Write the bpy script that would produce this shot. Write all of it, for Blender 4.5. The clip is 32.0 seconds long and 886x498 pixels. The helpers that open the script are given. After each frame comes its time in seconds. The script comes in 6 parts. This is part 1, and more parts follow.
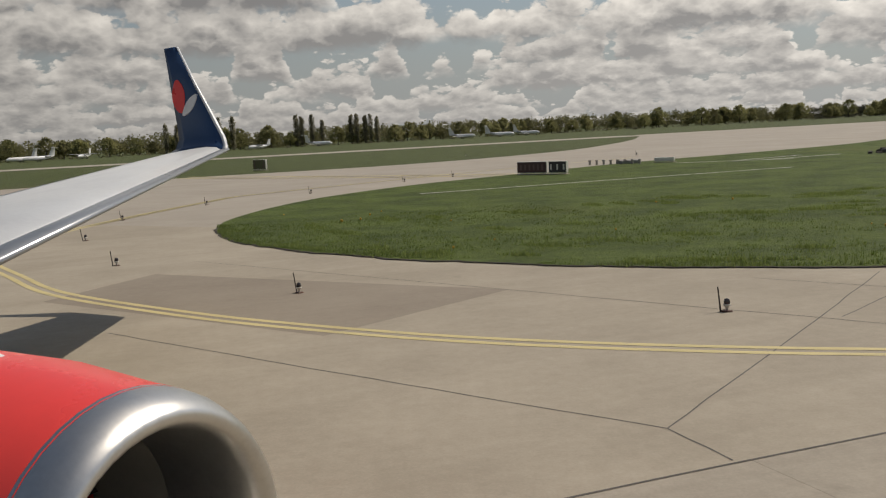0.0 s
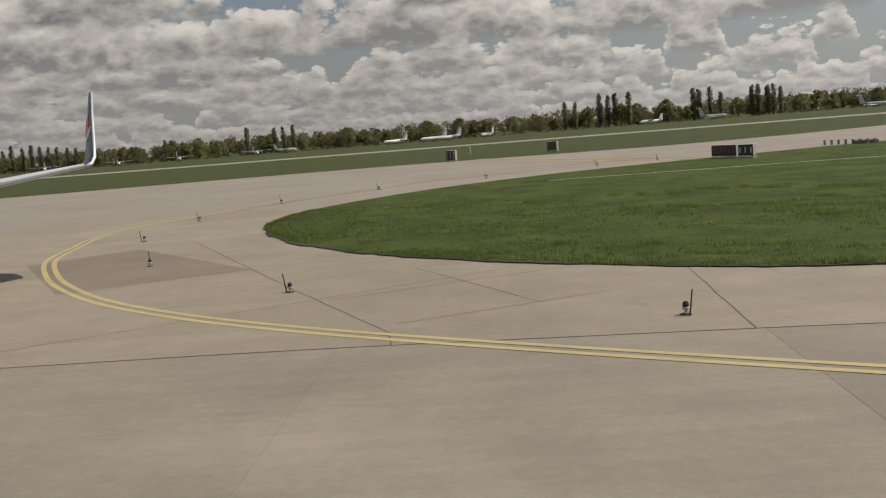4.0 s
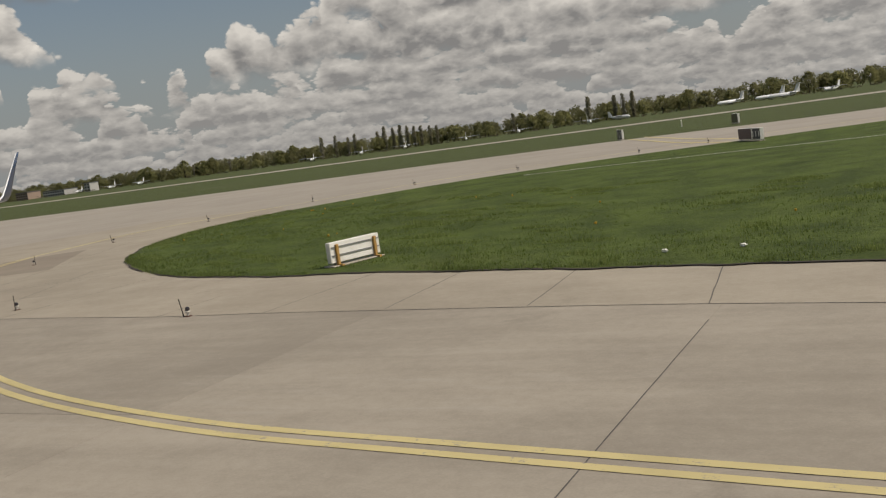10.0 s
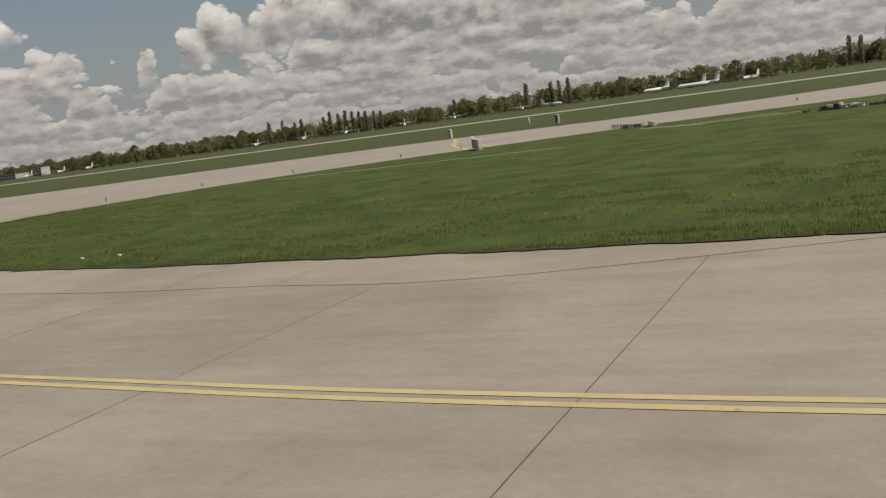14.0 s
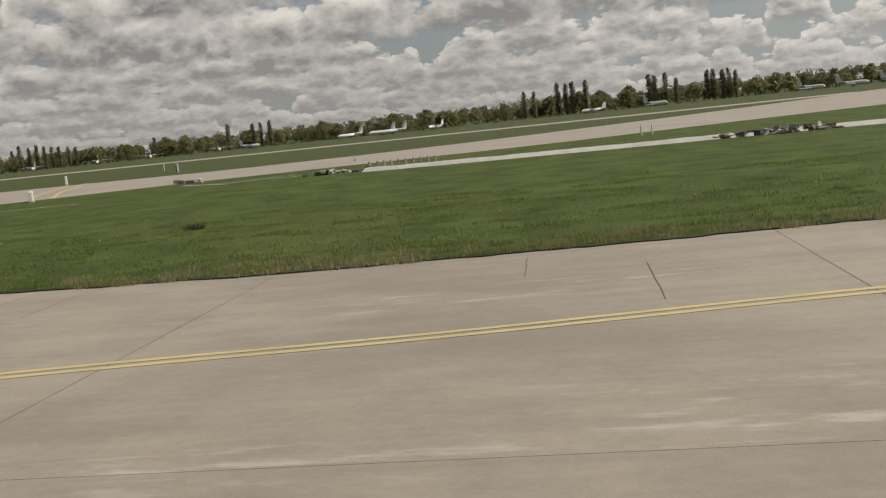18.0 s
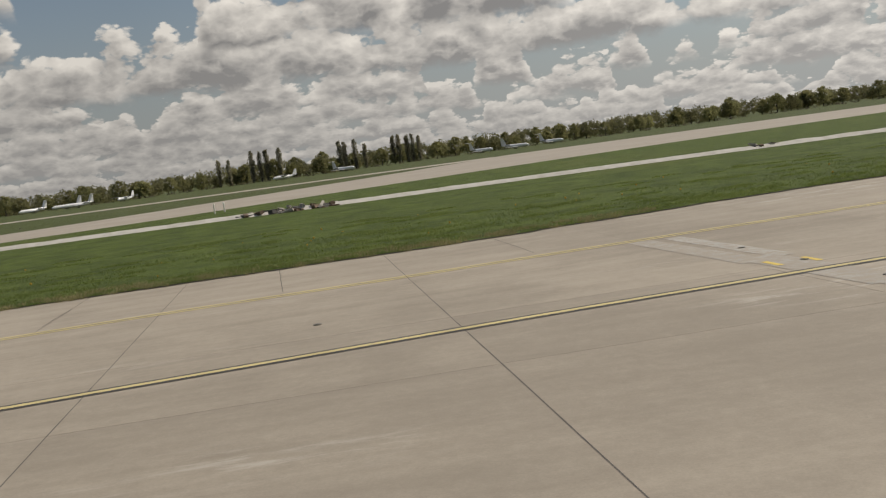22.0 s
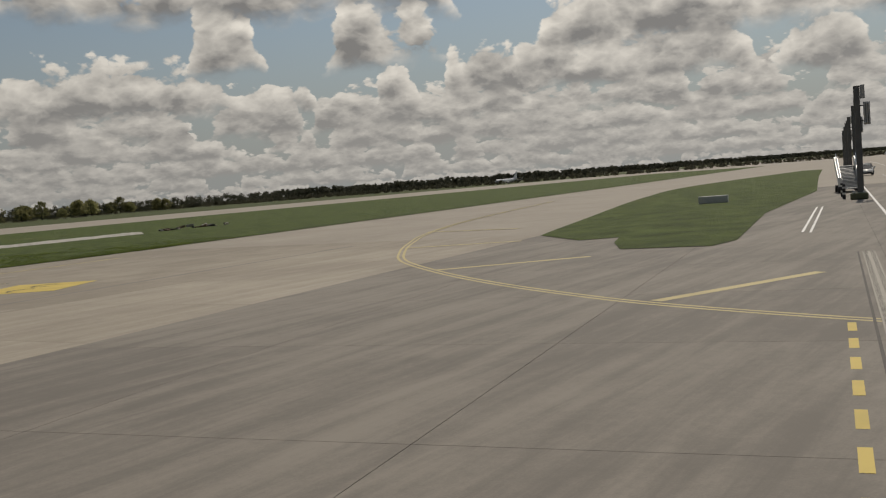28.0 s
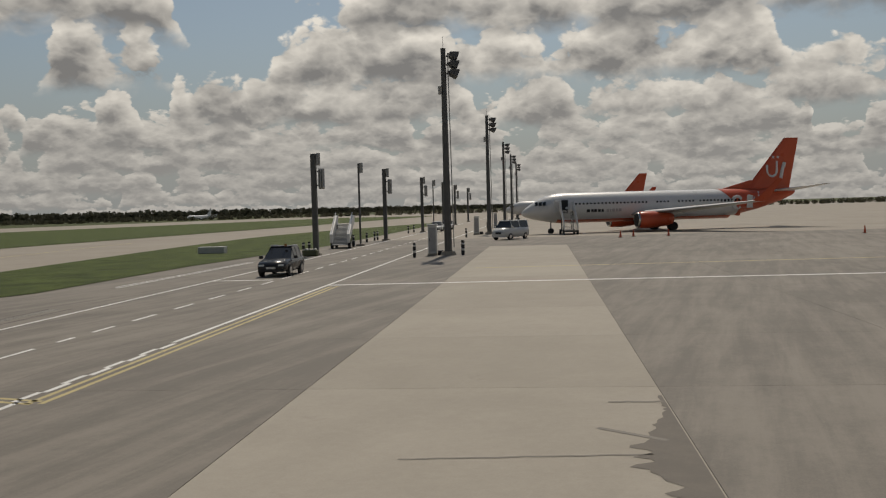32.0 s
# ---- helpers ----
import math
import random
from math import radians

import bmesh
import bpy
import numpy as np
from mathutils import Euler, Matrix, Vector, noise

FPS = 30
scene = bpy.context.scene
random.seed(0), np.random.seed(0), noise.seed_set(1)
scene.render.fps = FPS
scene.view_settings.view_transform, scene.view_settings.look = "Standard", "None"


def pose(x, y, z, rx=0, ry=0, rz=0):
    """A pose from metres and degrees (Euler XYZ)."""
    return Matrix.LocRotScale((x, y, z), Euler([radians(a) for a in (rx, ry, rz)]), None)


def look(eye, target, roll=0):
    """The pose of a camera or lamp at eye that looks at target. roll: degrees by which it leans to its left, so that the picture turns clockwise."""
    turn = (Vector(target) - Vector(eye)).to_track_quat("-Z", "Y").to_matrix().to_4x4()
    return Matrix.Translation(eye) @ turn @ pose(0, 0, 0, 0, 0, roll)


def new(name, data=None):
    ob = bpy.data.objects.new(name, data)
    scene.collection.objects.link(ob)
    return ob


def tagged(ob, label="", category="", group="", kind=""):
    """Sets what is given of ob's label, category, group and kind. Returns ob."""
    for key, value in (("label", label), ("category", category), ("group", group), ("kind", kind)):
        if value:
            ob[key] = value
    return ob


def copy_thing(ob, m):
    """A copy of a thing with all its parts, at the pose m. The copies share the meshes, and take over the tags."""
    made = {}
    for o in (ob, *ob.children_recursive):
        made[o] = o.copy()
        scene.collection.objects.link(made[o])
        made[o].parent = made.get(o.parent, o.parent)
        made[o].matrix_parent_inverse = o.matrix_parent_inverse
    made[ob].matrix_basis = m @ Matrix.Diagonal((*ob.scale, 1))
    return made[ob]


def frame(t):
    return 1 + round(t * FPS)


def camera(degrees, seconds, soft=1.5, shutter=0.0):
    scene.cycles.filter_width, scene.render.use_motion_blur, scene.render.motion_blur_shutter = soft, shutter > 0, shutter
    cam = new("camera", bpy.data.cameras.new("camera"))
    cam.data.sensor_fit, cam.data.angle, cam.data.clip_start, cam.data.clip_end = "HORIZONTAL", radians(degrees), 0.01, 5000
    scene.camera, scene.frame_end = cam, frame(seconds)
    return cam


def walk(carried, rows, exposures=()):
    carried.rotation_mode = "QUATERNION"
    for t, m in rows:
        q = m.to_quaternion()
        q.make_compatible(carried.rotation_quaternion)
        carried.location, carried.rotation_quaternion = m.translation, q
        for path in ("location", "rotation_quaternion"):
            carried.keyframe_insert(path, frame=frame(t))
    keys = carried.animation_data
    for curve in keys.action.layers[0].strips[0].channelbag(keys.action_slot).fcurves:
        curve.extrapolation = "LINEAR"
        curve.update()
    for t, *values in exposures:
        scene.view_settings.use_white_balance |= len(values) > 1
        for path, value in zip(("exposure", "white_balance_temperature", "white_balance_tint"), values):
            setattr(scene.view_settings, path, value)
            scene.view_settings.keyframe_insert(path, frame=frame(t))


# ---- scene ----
cam = camera(49.32, 32.0, soft=1.2)
PATH = [
    (0, (0.00, 0.00, 3.49), (-0.000, 9.928, 2.293), -2.92),
    (0.5, (2.18, -0.71, 3.51), (1.678, 9.208, 2.369), -3.11),
    (1, (4.49, -1.29, 3.51), (3.611, 8.607, 2.372), -2.79),
    (1.5, (6.76, -1.70, 3.51), (5.143, 8.109, 2.393), -3.57),
    (2, (8.97, -1.89, 3.51), (6.936, 7.843, 2.420), -3.54),
    (2.5, (11.16, -1.95, 3.49), (8.488, 7.614, 2.347), -3.67),
    (3, (13.49, -1.98, 3.50), (10.269, 7.426, 2.380), -4.46),
    (3.5, (15.84, -1.97, 3.51), (12.180, 7.257, 2.323), -4.31),
    (4, (18.24, -1.87, 3.50), (14.004, 7.112, 2.310), -4.53),
    (4.5, (20.55, -1.67, 3.49), (15.624, 6.959, 2.340), -5.19),
    (5, (22.87, -1.36, 3.49), (17.404, 6.934, 2.356), -5.62),
    (5.5, (25.23, -0.93, 3.49), (19.333, 7.062, 2.369), -6.05),
    (6, (27.60, -0.38, 3.48), (21.354, 7.345, 2.378), -6.48),
    (6.5, (29.93, 0.27, 3.47), (23.403, 7.768, 2.378), -6.91),
    (7, (32.20, 1.00, 3.46), (25.439, 8.283, 2.348), -6.73),
    (7.5, (34.45, 1.72, 3.47), (27.394, 8.716, 2.322), -7.10),
    (8, (36.72, 2.45, 3.48), (29.606, 9.372, 2.258), -6.29),
    (8.5, (39.02, 3.13, 3.49), (31.708, 9.840, 2.261), -6.86),
    (9, (41.45, 3.83, 3.50), (34.089, 10.491, 2.313), -7.37),
    (9.5, (43.88, 4.48, 3.50), (36.426, 11.055, 2.380), -8.48),
    (10, (46.34, 5.18, 3.50), (38.904, 11.760, 2.361), -7.94),
    (10.5, (48.86, 5.84, 3.50), (41.292, 12.267, 2.332), -10.08),
    (11, (51.51, 6.45, 3.49), (44.376, 13.356, 2.260), -5.51),
    (11.5, (54.27, 6.97, 3.50), (47.027, 13.760, 2.283), -5.39),
    (12, (57.13, 7.47, 3.51), (49.750, 14.115, 2.329), -8.27),
    (12.5, (60.00, 8.00, 3.51), (52.735, 14.766, 2.285), -7.97),
    (13, (62.81, 8.59, 3.52), (55.534, 15.329, 2.224), -7.80),
    (13.5, (65.55, 9.17, 3.52), (58.181, 15.812, 2.212), -8.94),
    (14, (68.20, 9.70, 3.52), (60.945, 16.443, 2.155), -7.93),
    (14.5, (70.77, 10.15, 3.53), (63.639, 17.012, 2.117), -7.67),
    (15, (73.30, 10.60, 3.51), (66.265, 17.572, 2.129), -8.01),
    (15.5, (75.79, 11.10, 3.51), (68.865, 18.179, 2.148), -8.35),
    (16, (78.25, 11.63, 3.50), (71.458, 18.854, 2.171), -8.69),
    (16.5, (80.63, 12.17, 3.50), (74.054, 19.591, 2.196), -9.03),
    (17, (82.92, 12.66, 3.50), (76.673, 20.352, 2.160), -8.53),
    (17.5, (85.10, 13.02, 3.50), (79.308, 21.051, 2.096), -7.74),
    (18, (87.24, 13.24, 3.50), (82.130, 21.733, 2.194), -6.04),
    (18.5, (89.42, 13.31, 3.49), (83.849, 21.582, 2.764), -8.64),
    (19, (91.71, 13.26, 3.50), (86.802, 21.926, 2.572), -7.44),
    (19.5, (94.11, 13.09, 3.50), (89.509, 21.919, 2.517), -7.82),
    (20, (96.56, 12.77, 3.51), (92.363, 21.787, 2.471), -7.69),
    (20.5, (98.97, 12.23, 3.52), (95.061, 21.371, 2.443), -8.29),
    (21, (101.43, 11.46, 3.49), (97.973, 20.786, 2.462), -8.02),
    (21.5, (103.87, 10.50, 3.49), (100.828, 19.966, 2.467), -7.96),
    (22, (106.32, 9.38, 3.49), (103.778, 18.999, 2.489), -7.65),
    (22.5, (108.63, 8.07, 3.49), (106.554, 17.798, 2.503), -7.48),
    (23, (110.87, 6.59, 3.50), (109.588, 16.425, 2.203), -5.76),
    (23.5, (113.10, 5.03, 3.53), (112.802, 14.966, 2.394), -8.81),
    (24, (115.34, 3.35, 3.50), (115.685, 13.311, 2.655), -9.46),
    (24.5, (117.41, 1.66, 3.49), (118.323, 11.578, 2.562), -8.46),
    (25, (119.33, 0.08, 3.49), (121.518, 9.778, 2.435), -6.13),
    (25.5, (121.21, -1.44, 3.49), (124.025, 8.106, 2.510), -6.20),
    (26, (123.14, -2.97, 3.51), (126.455, 6.431, 2.753), -6.68),
    (26.5, (125.03, -4.56, 3.47), (129.008, 4.588, 2.744), -6.69),
    (27, (126.92, -6.13, 3.49), (131.438, 2.764, 2.775), -5.95),
    (27.5, (128.79, -7.72, 3.50), (133.813, 0.903, 2.799), -5.21),
    (28, (130.57, -9.38, 3.50), (136.161, -1.120, 2.821), -4.47),
    (28.5, (132.19, -11.20, 3.51), (138.498, -3.462, 2.845), -3.73),
    (29, (133.66, -13.21, 3.51), (140.865, -6.287, 2.978), -2.46),
    (29.5, (135.09, -15.40, 3.50), (142.779, -9.041, 2.871), -2.36),
    (30, (136.56, -17.64, 3.50), (144.260, -11.308, 2.753), -0.18),
    (30.5, (137.97, -19.79, 3.51), (145.439, -13.183, 2.762), -2.11),
    (31, (139.34, -21.91, 3.51), (146.867, -15.340, 3.093), -3.11),
    (31.5, (140.63, -23.90, 3.52), (148.270, -17.479, 2.959), -3.17),
    (32, (141.97, -25.79, 3.55), (149.678, -19.434, 3.125), -1.58),
]
walk(cam, [(t, look(eye, target, roll)) for t, eye, target, roll in PATH],
     [(0, -0.26, 6850, 12), (5, -0.24, 6850, 12), (9, -0.19, 6850, 12), (19, -0.07, 6850, 12), (21, -0.09, 6850, 12), (23.5, -0.27, 6850, 12), (26, -0.56, 6850, 11), (28.5, -0.70, 6950, 11), (32, -0.76, 6950, 11)])

# ---- light: sun high ahead, sky of broken cumulus ----
SUN_YAW, SUN_UP = radians(59), radians(53)      # from +y towards +x, and above the horizon
sun_way = Vector((math.sin(SUN_YAW) * math.cos(SUN_UP), math.cos(SUN_YAW) * math.cos(SUN_UP), math.sin(SUN_UP)))
sun_data = bpy.data.lights.new("sun", "SUN")
sun_data.energy, sun_data.angle, sun_data.color = 4.0, radians(0.55), (1.0, 0.94, 0.84)
sun = new("sun", sun_data)
sun.matrix_world = look(sun_way * 50, (0, 0, 0))


class Nodes:
    """Short hand for node trees."""
    def __init__(self, tree):
        self.tree = tree
        tree.nodes.clear()

    def add(self, kind, links=None, **props):
        n = self.tree.nodes.new(kind)
        for key, value in props.items():
            if key == "operation":
                n.operation = value
            elif key == "blend_type":
                n.blend_type = value
            elif key == "data_type":
                n.data_type = value
        for key, value in (links or {}).items():
            self.put(n.inputs[key], value)
        return n

    def put(self, socket, value):
        if hasattr(value, "is_output"):
            self.tree.links.new(value, socket)
        else:
            socket.default_value = value

    def math(self, op, a, b=0.0, c=0.0, clamp=False):
        n = self.add("ShaderNodeMath", {0: a, 1: b, 2: c}, operation=op)
        n.use_clamp = clamp
        return n.outputs[0]

    def vec(self, op, a, b=(0, 0, 0)):
        return self.add("ShaderNodeVectorMath", {0: a, 1: b}, operation=op).outputs[0]

    def mix(self, f, a, b, blend="MIX"):
        n = self.add("ShaderNodeMix", data_type="RGBA", blend_type=blend)
        self.put(n.inputs[0], f), self.put(n.inputs[6], a), self.put(n.inputs[7], b)
        return n.outputs[2]

    def noise(self, at, scale, detail=4.0, rough=0.55, distort=0.0):
        n = self.add("ShaderNodeTexNoise", {"Scale": scale, "Detail": detail, "Roughness": rough, "Distortion": distort})
        if at is not None:
            self.put(n.inputs["Vector"], at)
        return n.outputs[0]

    def step(self, x, lo, hi, a=0.0, b=1.0):
        n = self.add("ShaderNodeMapRange", {0: x, 1: lo, 2: hi, 3: a, 4: b})
        n.interpolation_type = "SMOOTHSTEP"
        return n.outputs[0]


world = bpy.data.worlds.new("sky")
scene.world = world
world.use_nodes = True
N = Nodes(world.node_tree)
way = N.add("ShaderNodeTexCoord").outputs["Generated"]
sep = N.add("ShaderNodeSeparateXYZ", {0: way})
up = N.math("MAXIMUM", sep.outputs[2], 0.0)
lift = N.math("MULTIPLY", N.math("ARCSINE", sep.outputs[2]), 57.3)           # degrees above the horizon
level = N.add("ShaderNodeVectorMath", {0: N.add("ShaderNodeCombineXYZ", {0: sep.outputs[0], 1: sep.outputs[1], 2: 0.0}).outputs[0]}, operation="NORMALIZE").outputs[0]
round_xyz = N.add("ShaderNodeSeparateXYZ", {0: level})
sky = N.add("ShaderNodeTexSky")
sky.sky_type, sky.sun_disc, sky.sun_elevation, sky.sun_rotation = "NISHITA", False, SUN_UP, SUN_YAW
both = N.mix(1.0, sky.outputs[0], (0.078, 0.085, 0.086, 1), "MULTIPLY")
both = N.mix(N.math("MULTIPLY", N.step(lift, 0.0, 12.0, 0.95, 0.30), N.step(lift, 14.0, 35.0, 1.0, 0.25)), both, (0.34, 0.365, 0.375, 1))
# heaps of cumulus on flat bases, the far ones low over the horizon: base, height and width in degrees, cover, seed
for low, high, wide, cover, seed in ((-0.2, 1.2, 3.2, 1.15, 3.1), (0.5, 1.5, 4.2, 1.12, 7.7), (1.3, 1.9, 5.2, 1.08, 12.9), (2.3, 2.5, 6.4, 1.04, 21.3), (3.5, 3.2, 7.8, 1.00, 33.8), (5.0, 4.0, 9.6, 0.92, 41.5),
                                     (7.2, 5.0, 11.8, 0.82, 47.1), (10.2, 6.0, 14.5, 0.78, 58.2), (14.5, 8.0, 18.0, 0.72, 66.0), (22.0, 10.0, 26.0, 0.40, 75.0), (36.0, 18.0, 42.0, 0.35, 83.0), (60.0, 26.0, 60.0, 0.35, 91.0)):
    k = 57.3 / (wide * 0.86)
    fine = 6.0 if low < 20 else 2.0
    flat_at = N.add("ShaderNodeCombineXYZ", {0: N.math("MULTIPLY_ADD", round_xyz.outputs[0], k, seed), 1: N.math("MULTIPLY", round_xyz.outputs[1], k), 2: seed}).outputs[0]
    at = N.add("ShaderNodeCombineXYZ", {0: N.math("MULTIPLY_ADD", round_xyz.outputs[0], k, seed), 1: N.math("MULTIPLY", round_xyz.outputs[1], k), 2: N.math("DIVIDE", lift, wide * (0.42 if low < 4 else 0.55))}).outputs[0]
    bent = N.vec("ADD", at, N.vec("MULTIPLY", N.vec("SUBTRACT", N.add("ShaderNodeTexNoise", {"Vector": at, "Scale": 3.0, "Detail": 4.0, "Roughness": 0.6}).outputs[1], (0.5, 0.5, 0.5)), (0.16, 0.16, 0.16)))

    def heap(p):
        heads = N.add("ShaderNodeTexVoronoi", {"Vector": p, "Scale": 3.2, "Detail": 3.0, "Roughness": 0.55}).outputs["Distance"]
        return N.math("MULTIPLY_ADD", N.math("SUBTRACT", N.noise(p, 1.5, fine, 0.56), 0.5), 1.5, N.math("MULTIPLY", N.math("SUBTRACT", 0.45, heads), 0.55))

    body, lee = heap(bent), heap(N.vec("ADD", bent, (0.05, 0.03, 0.13)))
    top = N.step(N.noise(flat_at, 1.0, 2.0, 0.5), 0.66 - 0.36 * cover, 0.82 - 0.36 * cover, -0.55, 1.05)
    rise = N.math("DIVIDE", N.math("SUBTRACT", lift, low), high)                       # 0 at the base, 1 at the top
    dens = N.math("ADD", N.math("SUBTRACT", top, rise), body)
    foot = N.math("MULTIPLY_ADD", body, 0.30, rise)
    mask = N.math("MULTIPLY", N.step(dens, 0.0, 0.13), N.step(foot, -0.20, 0.05))
    lit = N.math("MULTIPLY_ADD", N.math("SUBTRACT", body, lee), 1.35, N.step(dens, 0.0, 0.85, 0.64, 0.11))
    lit = N.math("ADD", lit, N.step(rise, -0.1, 0.7, -0.12, 0.14), clamp=True)
    tone = N.mix(lit, (0.255, 0.258, 0.262, 1), (1.06, 1.035, 0.965, 1))
    air = max(0.06, 0.70 - low * 0.085)
    both = N.mix(mask, both, N.mix(air, tone, (0.44, 0.44, 0.43, 1)))
# the sky is brighter on the sun's side
aim = N.add("ShaderNodeVectorMath", {0: level, 1: Vector((sun_way.x, sun_way.y, 0)).normalized()}, operation="DOT_PRODUCT").outputs["Value"]
scaled = N.add("ShaderNodeVectorMath", {0: both}, operation="SCALE")
N.put(scaled.inputs["Scale"], N.math("MULTIPLY_ADD", N.math("MAXIMUM", aim, 0.0), 0.45, 0.81))
both = scaled.outputs[0]
back = N.add("ShaderNodeBackground", {0: both, 1: 1.0})
N.tree.links.new(back.outputs[0], N.add("ShaderNodeOutputWorld").inputs[0])


# ---- materials ----
def material(name, colour, rough=0.7, metal=0.0, spec=0.5):
    m = bpy.data.materials.new(name)
    m.use_nodes = True
    n = Nodes(m.node_tree)
    b = n.add("ShaderNodeBsdfPrincipled", {"Base Color": (*colour, 1), "Roughness": rough, "Metallic": metal, "Specular IOR Level": spec})
    n.tree.links.new(b.outputs[0], n.add("ShaderNodeOutputMaterial").inputs[0])
    return m, n, b


def place(n):
    return n.add("ShaderNodeNewGeometry").outputs["Position"]


def bump(n, b, height, strength, distance):
    o = n.add("ShaderNodeBump", {"Strength": strength, "Distance": distance, "Height": height})
    n.put(b.inputs["Normal"], o.outputs[0])


def worn(name, colour, second, rough=0.6, metal=0.0, scale=3.0, amount=0.5, fine=40.0, relief=0.15):
    """A surface with blotches, grain and fine relief."""
    m, n, b = material(name, colour, rough, metal)
    at = n.add("ShaderNodeTexCoord").outputs["Object"]
    big, small = n.noise(at, scale, 5.0, 0.6), n.noise(at, fine, 3.0, 0.6)
    f = n.math("MULTIPLY", n.step(n.math("ADD", n.math("MULTIPLY", big, 0.7), n.math("MULTIPLY", small, 0.3)), 0.38, 0.66), amount)
    n.put(b.inputs["Base Color"], n.mix(f, (*colour, 1), (*second, 1)))
    n.put(b.inputs["Roughness"], n.math("ADD", rough - 0.08, n.math("MULTIPLY", big, 0.16)))
    if relief:
        bump(n, b, small, relief, 0.01)
    return m


def concrete(name, low, high, streak=0.25, chalk=0.0):
    """Poured concrete: slab tone, stains, long streaks of rubber and dust along the way, chalky scuffs, grain."""
    m, n, b = material(name, low, 0.82)
    at = place(n)
    tone = n.add("ShaderNodeObjectInfo").outputs["Random"]
    stain, cloudy, grain = n.noise(at, 0.10, 6.0, 0.62, 0.6), n.noise(at, 0.6, 5.0, 0.62), n.noise(at, 26.0, 3.0, 0.7)

    def along(length, width):
        t = n.add("ShaderNodeMapping", {"Vector": at, "Rotation": (0, 0, radians(22)), "Scale": (length, width, 1.0)})
        t.vector_type = "TEXTURE"
        return t.outputs[0]

    lines = n.noise(along(9.0, 0.8), 1.0, 6.0, 0.65, 0.3)
    f = n.math("ADD", n.math("ADD", n.math("MULTIPLY", stain, 0.55), n.math("MULTIPLY", cloudy, 0.30)), n.math("MULTIPLY", tone, 0.10))
    f = n.math("ADD", f, n.math("MULTIPLY", n.math("ADD", n.math("SUBTRACT", grain, 0.5), n.math("SUBTRACT", n.noise(at, 5.0, 4.0, 0.7), 0.5)), 0.26))
    f = n.math("ADD", f, n.math("MULTIPLY", n.math("SUBTRACT", lines, 0.5), streak))
    c = n.mix(n.step(f, 0.26, 0.74), (*low, 1), (*high, 1))
    blot = n.step(n.noise(at, 0.35, 6.0, 0.7, 0.8), 0.62, 0.74, 0.0, 0.30)
    c = n.mix(blot, c, (*[v * 0.62 for v in low], 1))
    if chalk:
        zone = n.step(n.noise(along(14.0, 3.5), 0.6, 2.0, 0.5), 0.52, 0.66)
        scuff = n.step(n.noise(along(2.4, 0.5), 1.3, 6.0, 0.68, 0.4), 0.50, 0.68)
        c = n.mix(n.math("MULTIPLY", n.math("MULTIPLY", zone, n.math("MULTIPLY", scuff, chalk)), n.step(n.add("ShaderNodeSeparateXYZ", {0: at}).outputs[0], 70.0, 82.0, 0.15, 1.0)), c, (0.46, 0.425, 0.37, 1))
    n.put(b.inputs["Base Color"], c)
    bump(n, b, n.math("ADD", grain, n.math("MULTIPLY", cloudy, 0.5)), 0.25, 0.004)
    return m


def paint(name, colour, under, gone=0.42):
    """Road paint, worn through to the concrete in specks and along streaks."""
    m, n, b = material(name, colour, 0.7)
    at = place(n)
    wear = n.math("ADD", n.math("MULTIPLY", n.noise(at, 3.0, 5.0, 0.7), 0.6), n.math("MULTIPLY", n.noise(at, 30.0, 3.0, 0.7), 0.4))
    dirt = n.noise(at, 0.7, 4.0, 0.6)
    c = n.mix(n.step(dirt, 0.35, 0.75, 0.0, 0.35), (*colour, 1), (*[v * 0.55 for v in colour], 1))
    n.put(b.inputs["Base Color"], n.mix(n.step(wear, gone - 0.06, gone + 0.02, 1.0, 0.0), c, (*under, 1)))
    return m


def grass_material(name, dark, light, dry):
    m, n, b = material(name, dark, 0.85, spec=0.2)
    at = place(n)
    big, mid, fine = n.noise(at, 0.035, 5.0, 0.6), n.noise(at, 0.35, 6.0, 0.65), n.noise(at, 7.0, 4.0, 0.75)
    f = n.math("ADD", n.math("MULTIPLY", mid, 0.6), n.math("MULTIPLY", fine, 0.5))
    c = n.mix(n.step(f, 0.42, 0.68), (*dark, 1), (*light, 1))
    n.put(b.inputs["Base Color"], n.mix(n.step(big, 0.54, 0.74, 0.0, 0.5), c, (*dry, 1)))
    bump(n, b, n.math("ADD", mid, fine), 0.9, 0.12)
    return m


CONCRETE = concrete("concrete", (0.222, 0.191, 0.148), (0.350, 0.305, 0.240), 0.36, 0.75)
CONCRETE_PALE = concrete("bleached_concrete", (0.262, 0.227, 0.178), (0.392, 0.345, 0.275), 0.6, 0.4)
CONCRETE_FAR = concrete("pale_concrete", (0.30, 0.265, 0.215), (0.40, 0.36, 0.30), 0.15)
CONCRETE_MID = concrete("mid_concrete", (0.255, 0.222, 0.178), (0.345, 0.305, 0.25), 0.15)
CONCRETE_DARK = concrete("dark_concrete", (0.150, 0.133, 0.112), (0.245, 0.218, 0.182), 1.0)
CONCRETE_LIGHT = concrete("light_concrete", (0.30, 0.268, 0.217), (0.39, 0.35, 0.29), 0.12)
JOINT = worn("joint_sealant", (0.07, 0.062, 0.054), (0.14, 0.122, 0.10), 0.8)
YELLOW = paint("yellow_paint", (0.52, 0.43, 0.20), (0.28, 0.24, 0.19))
YELLOW_BOLD = paint("bold_yellow_paint", (0.60, 0.45, 0.10), (0.30, 0.25, 0.18), 0.36)
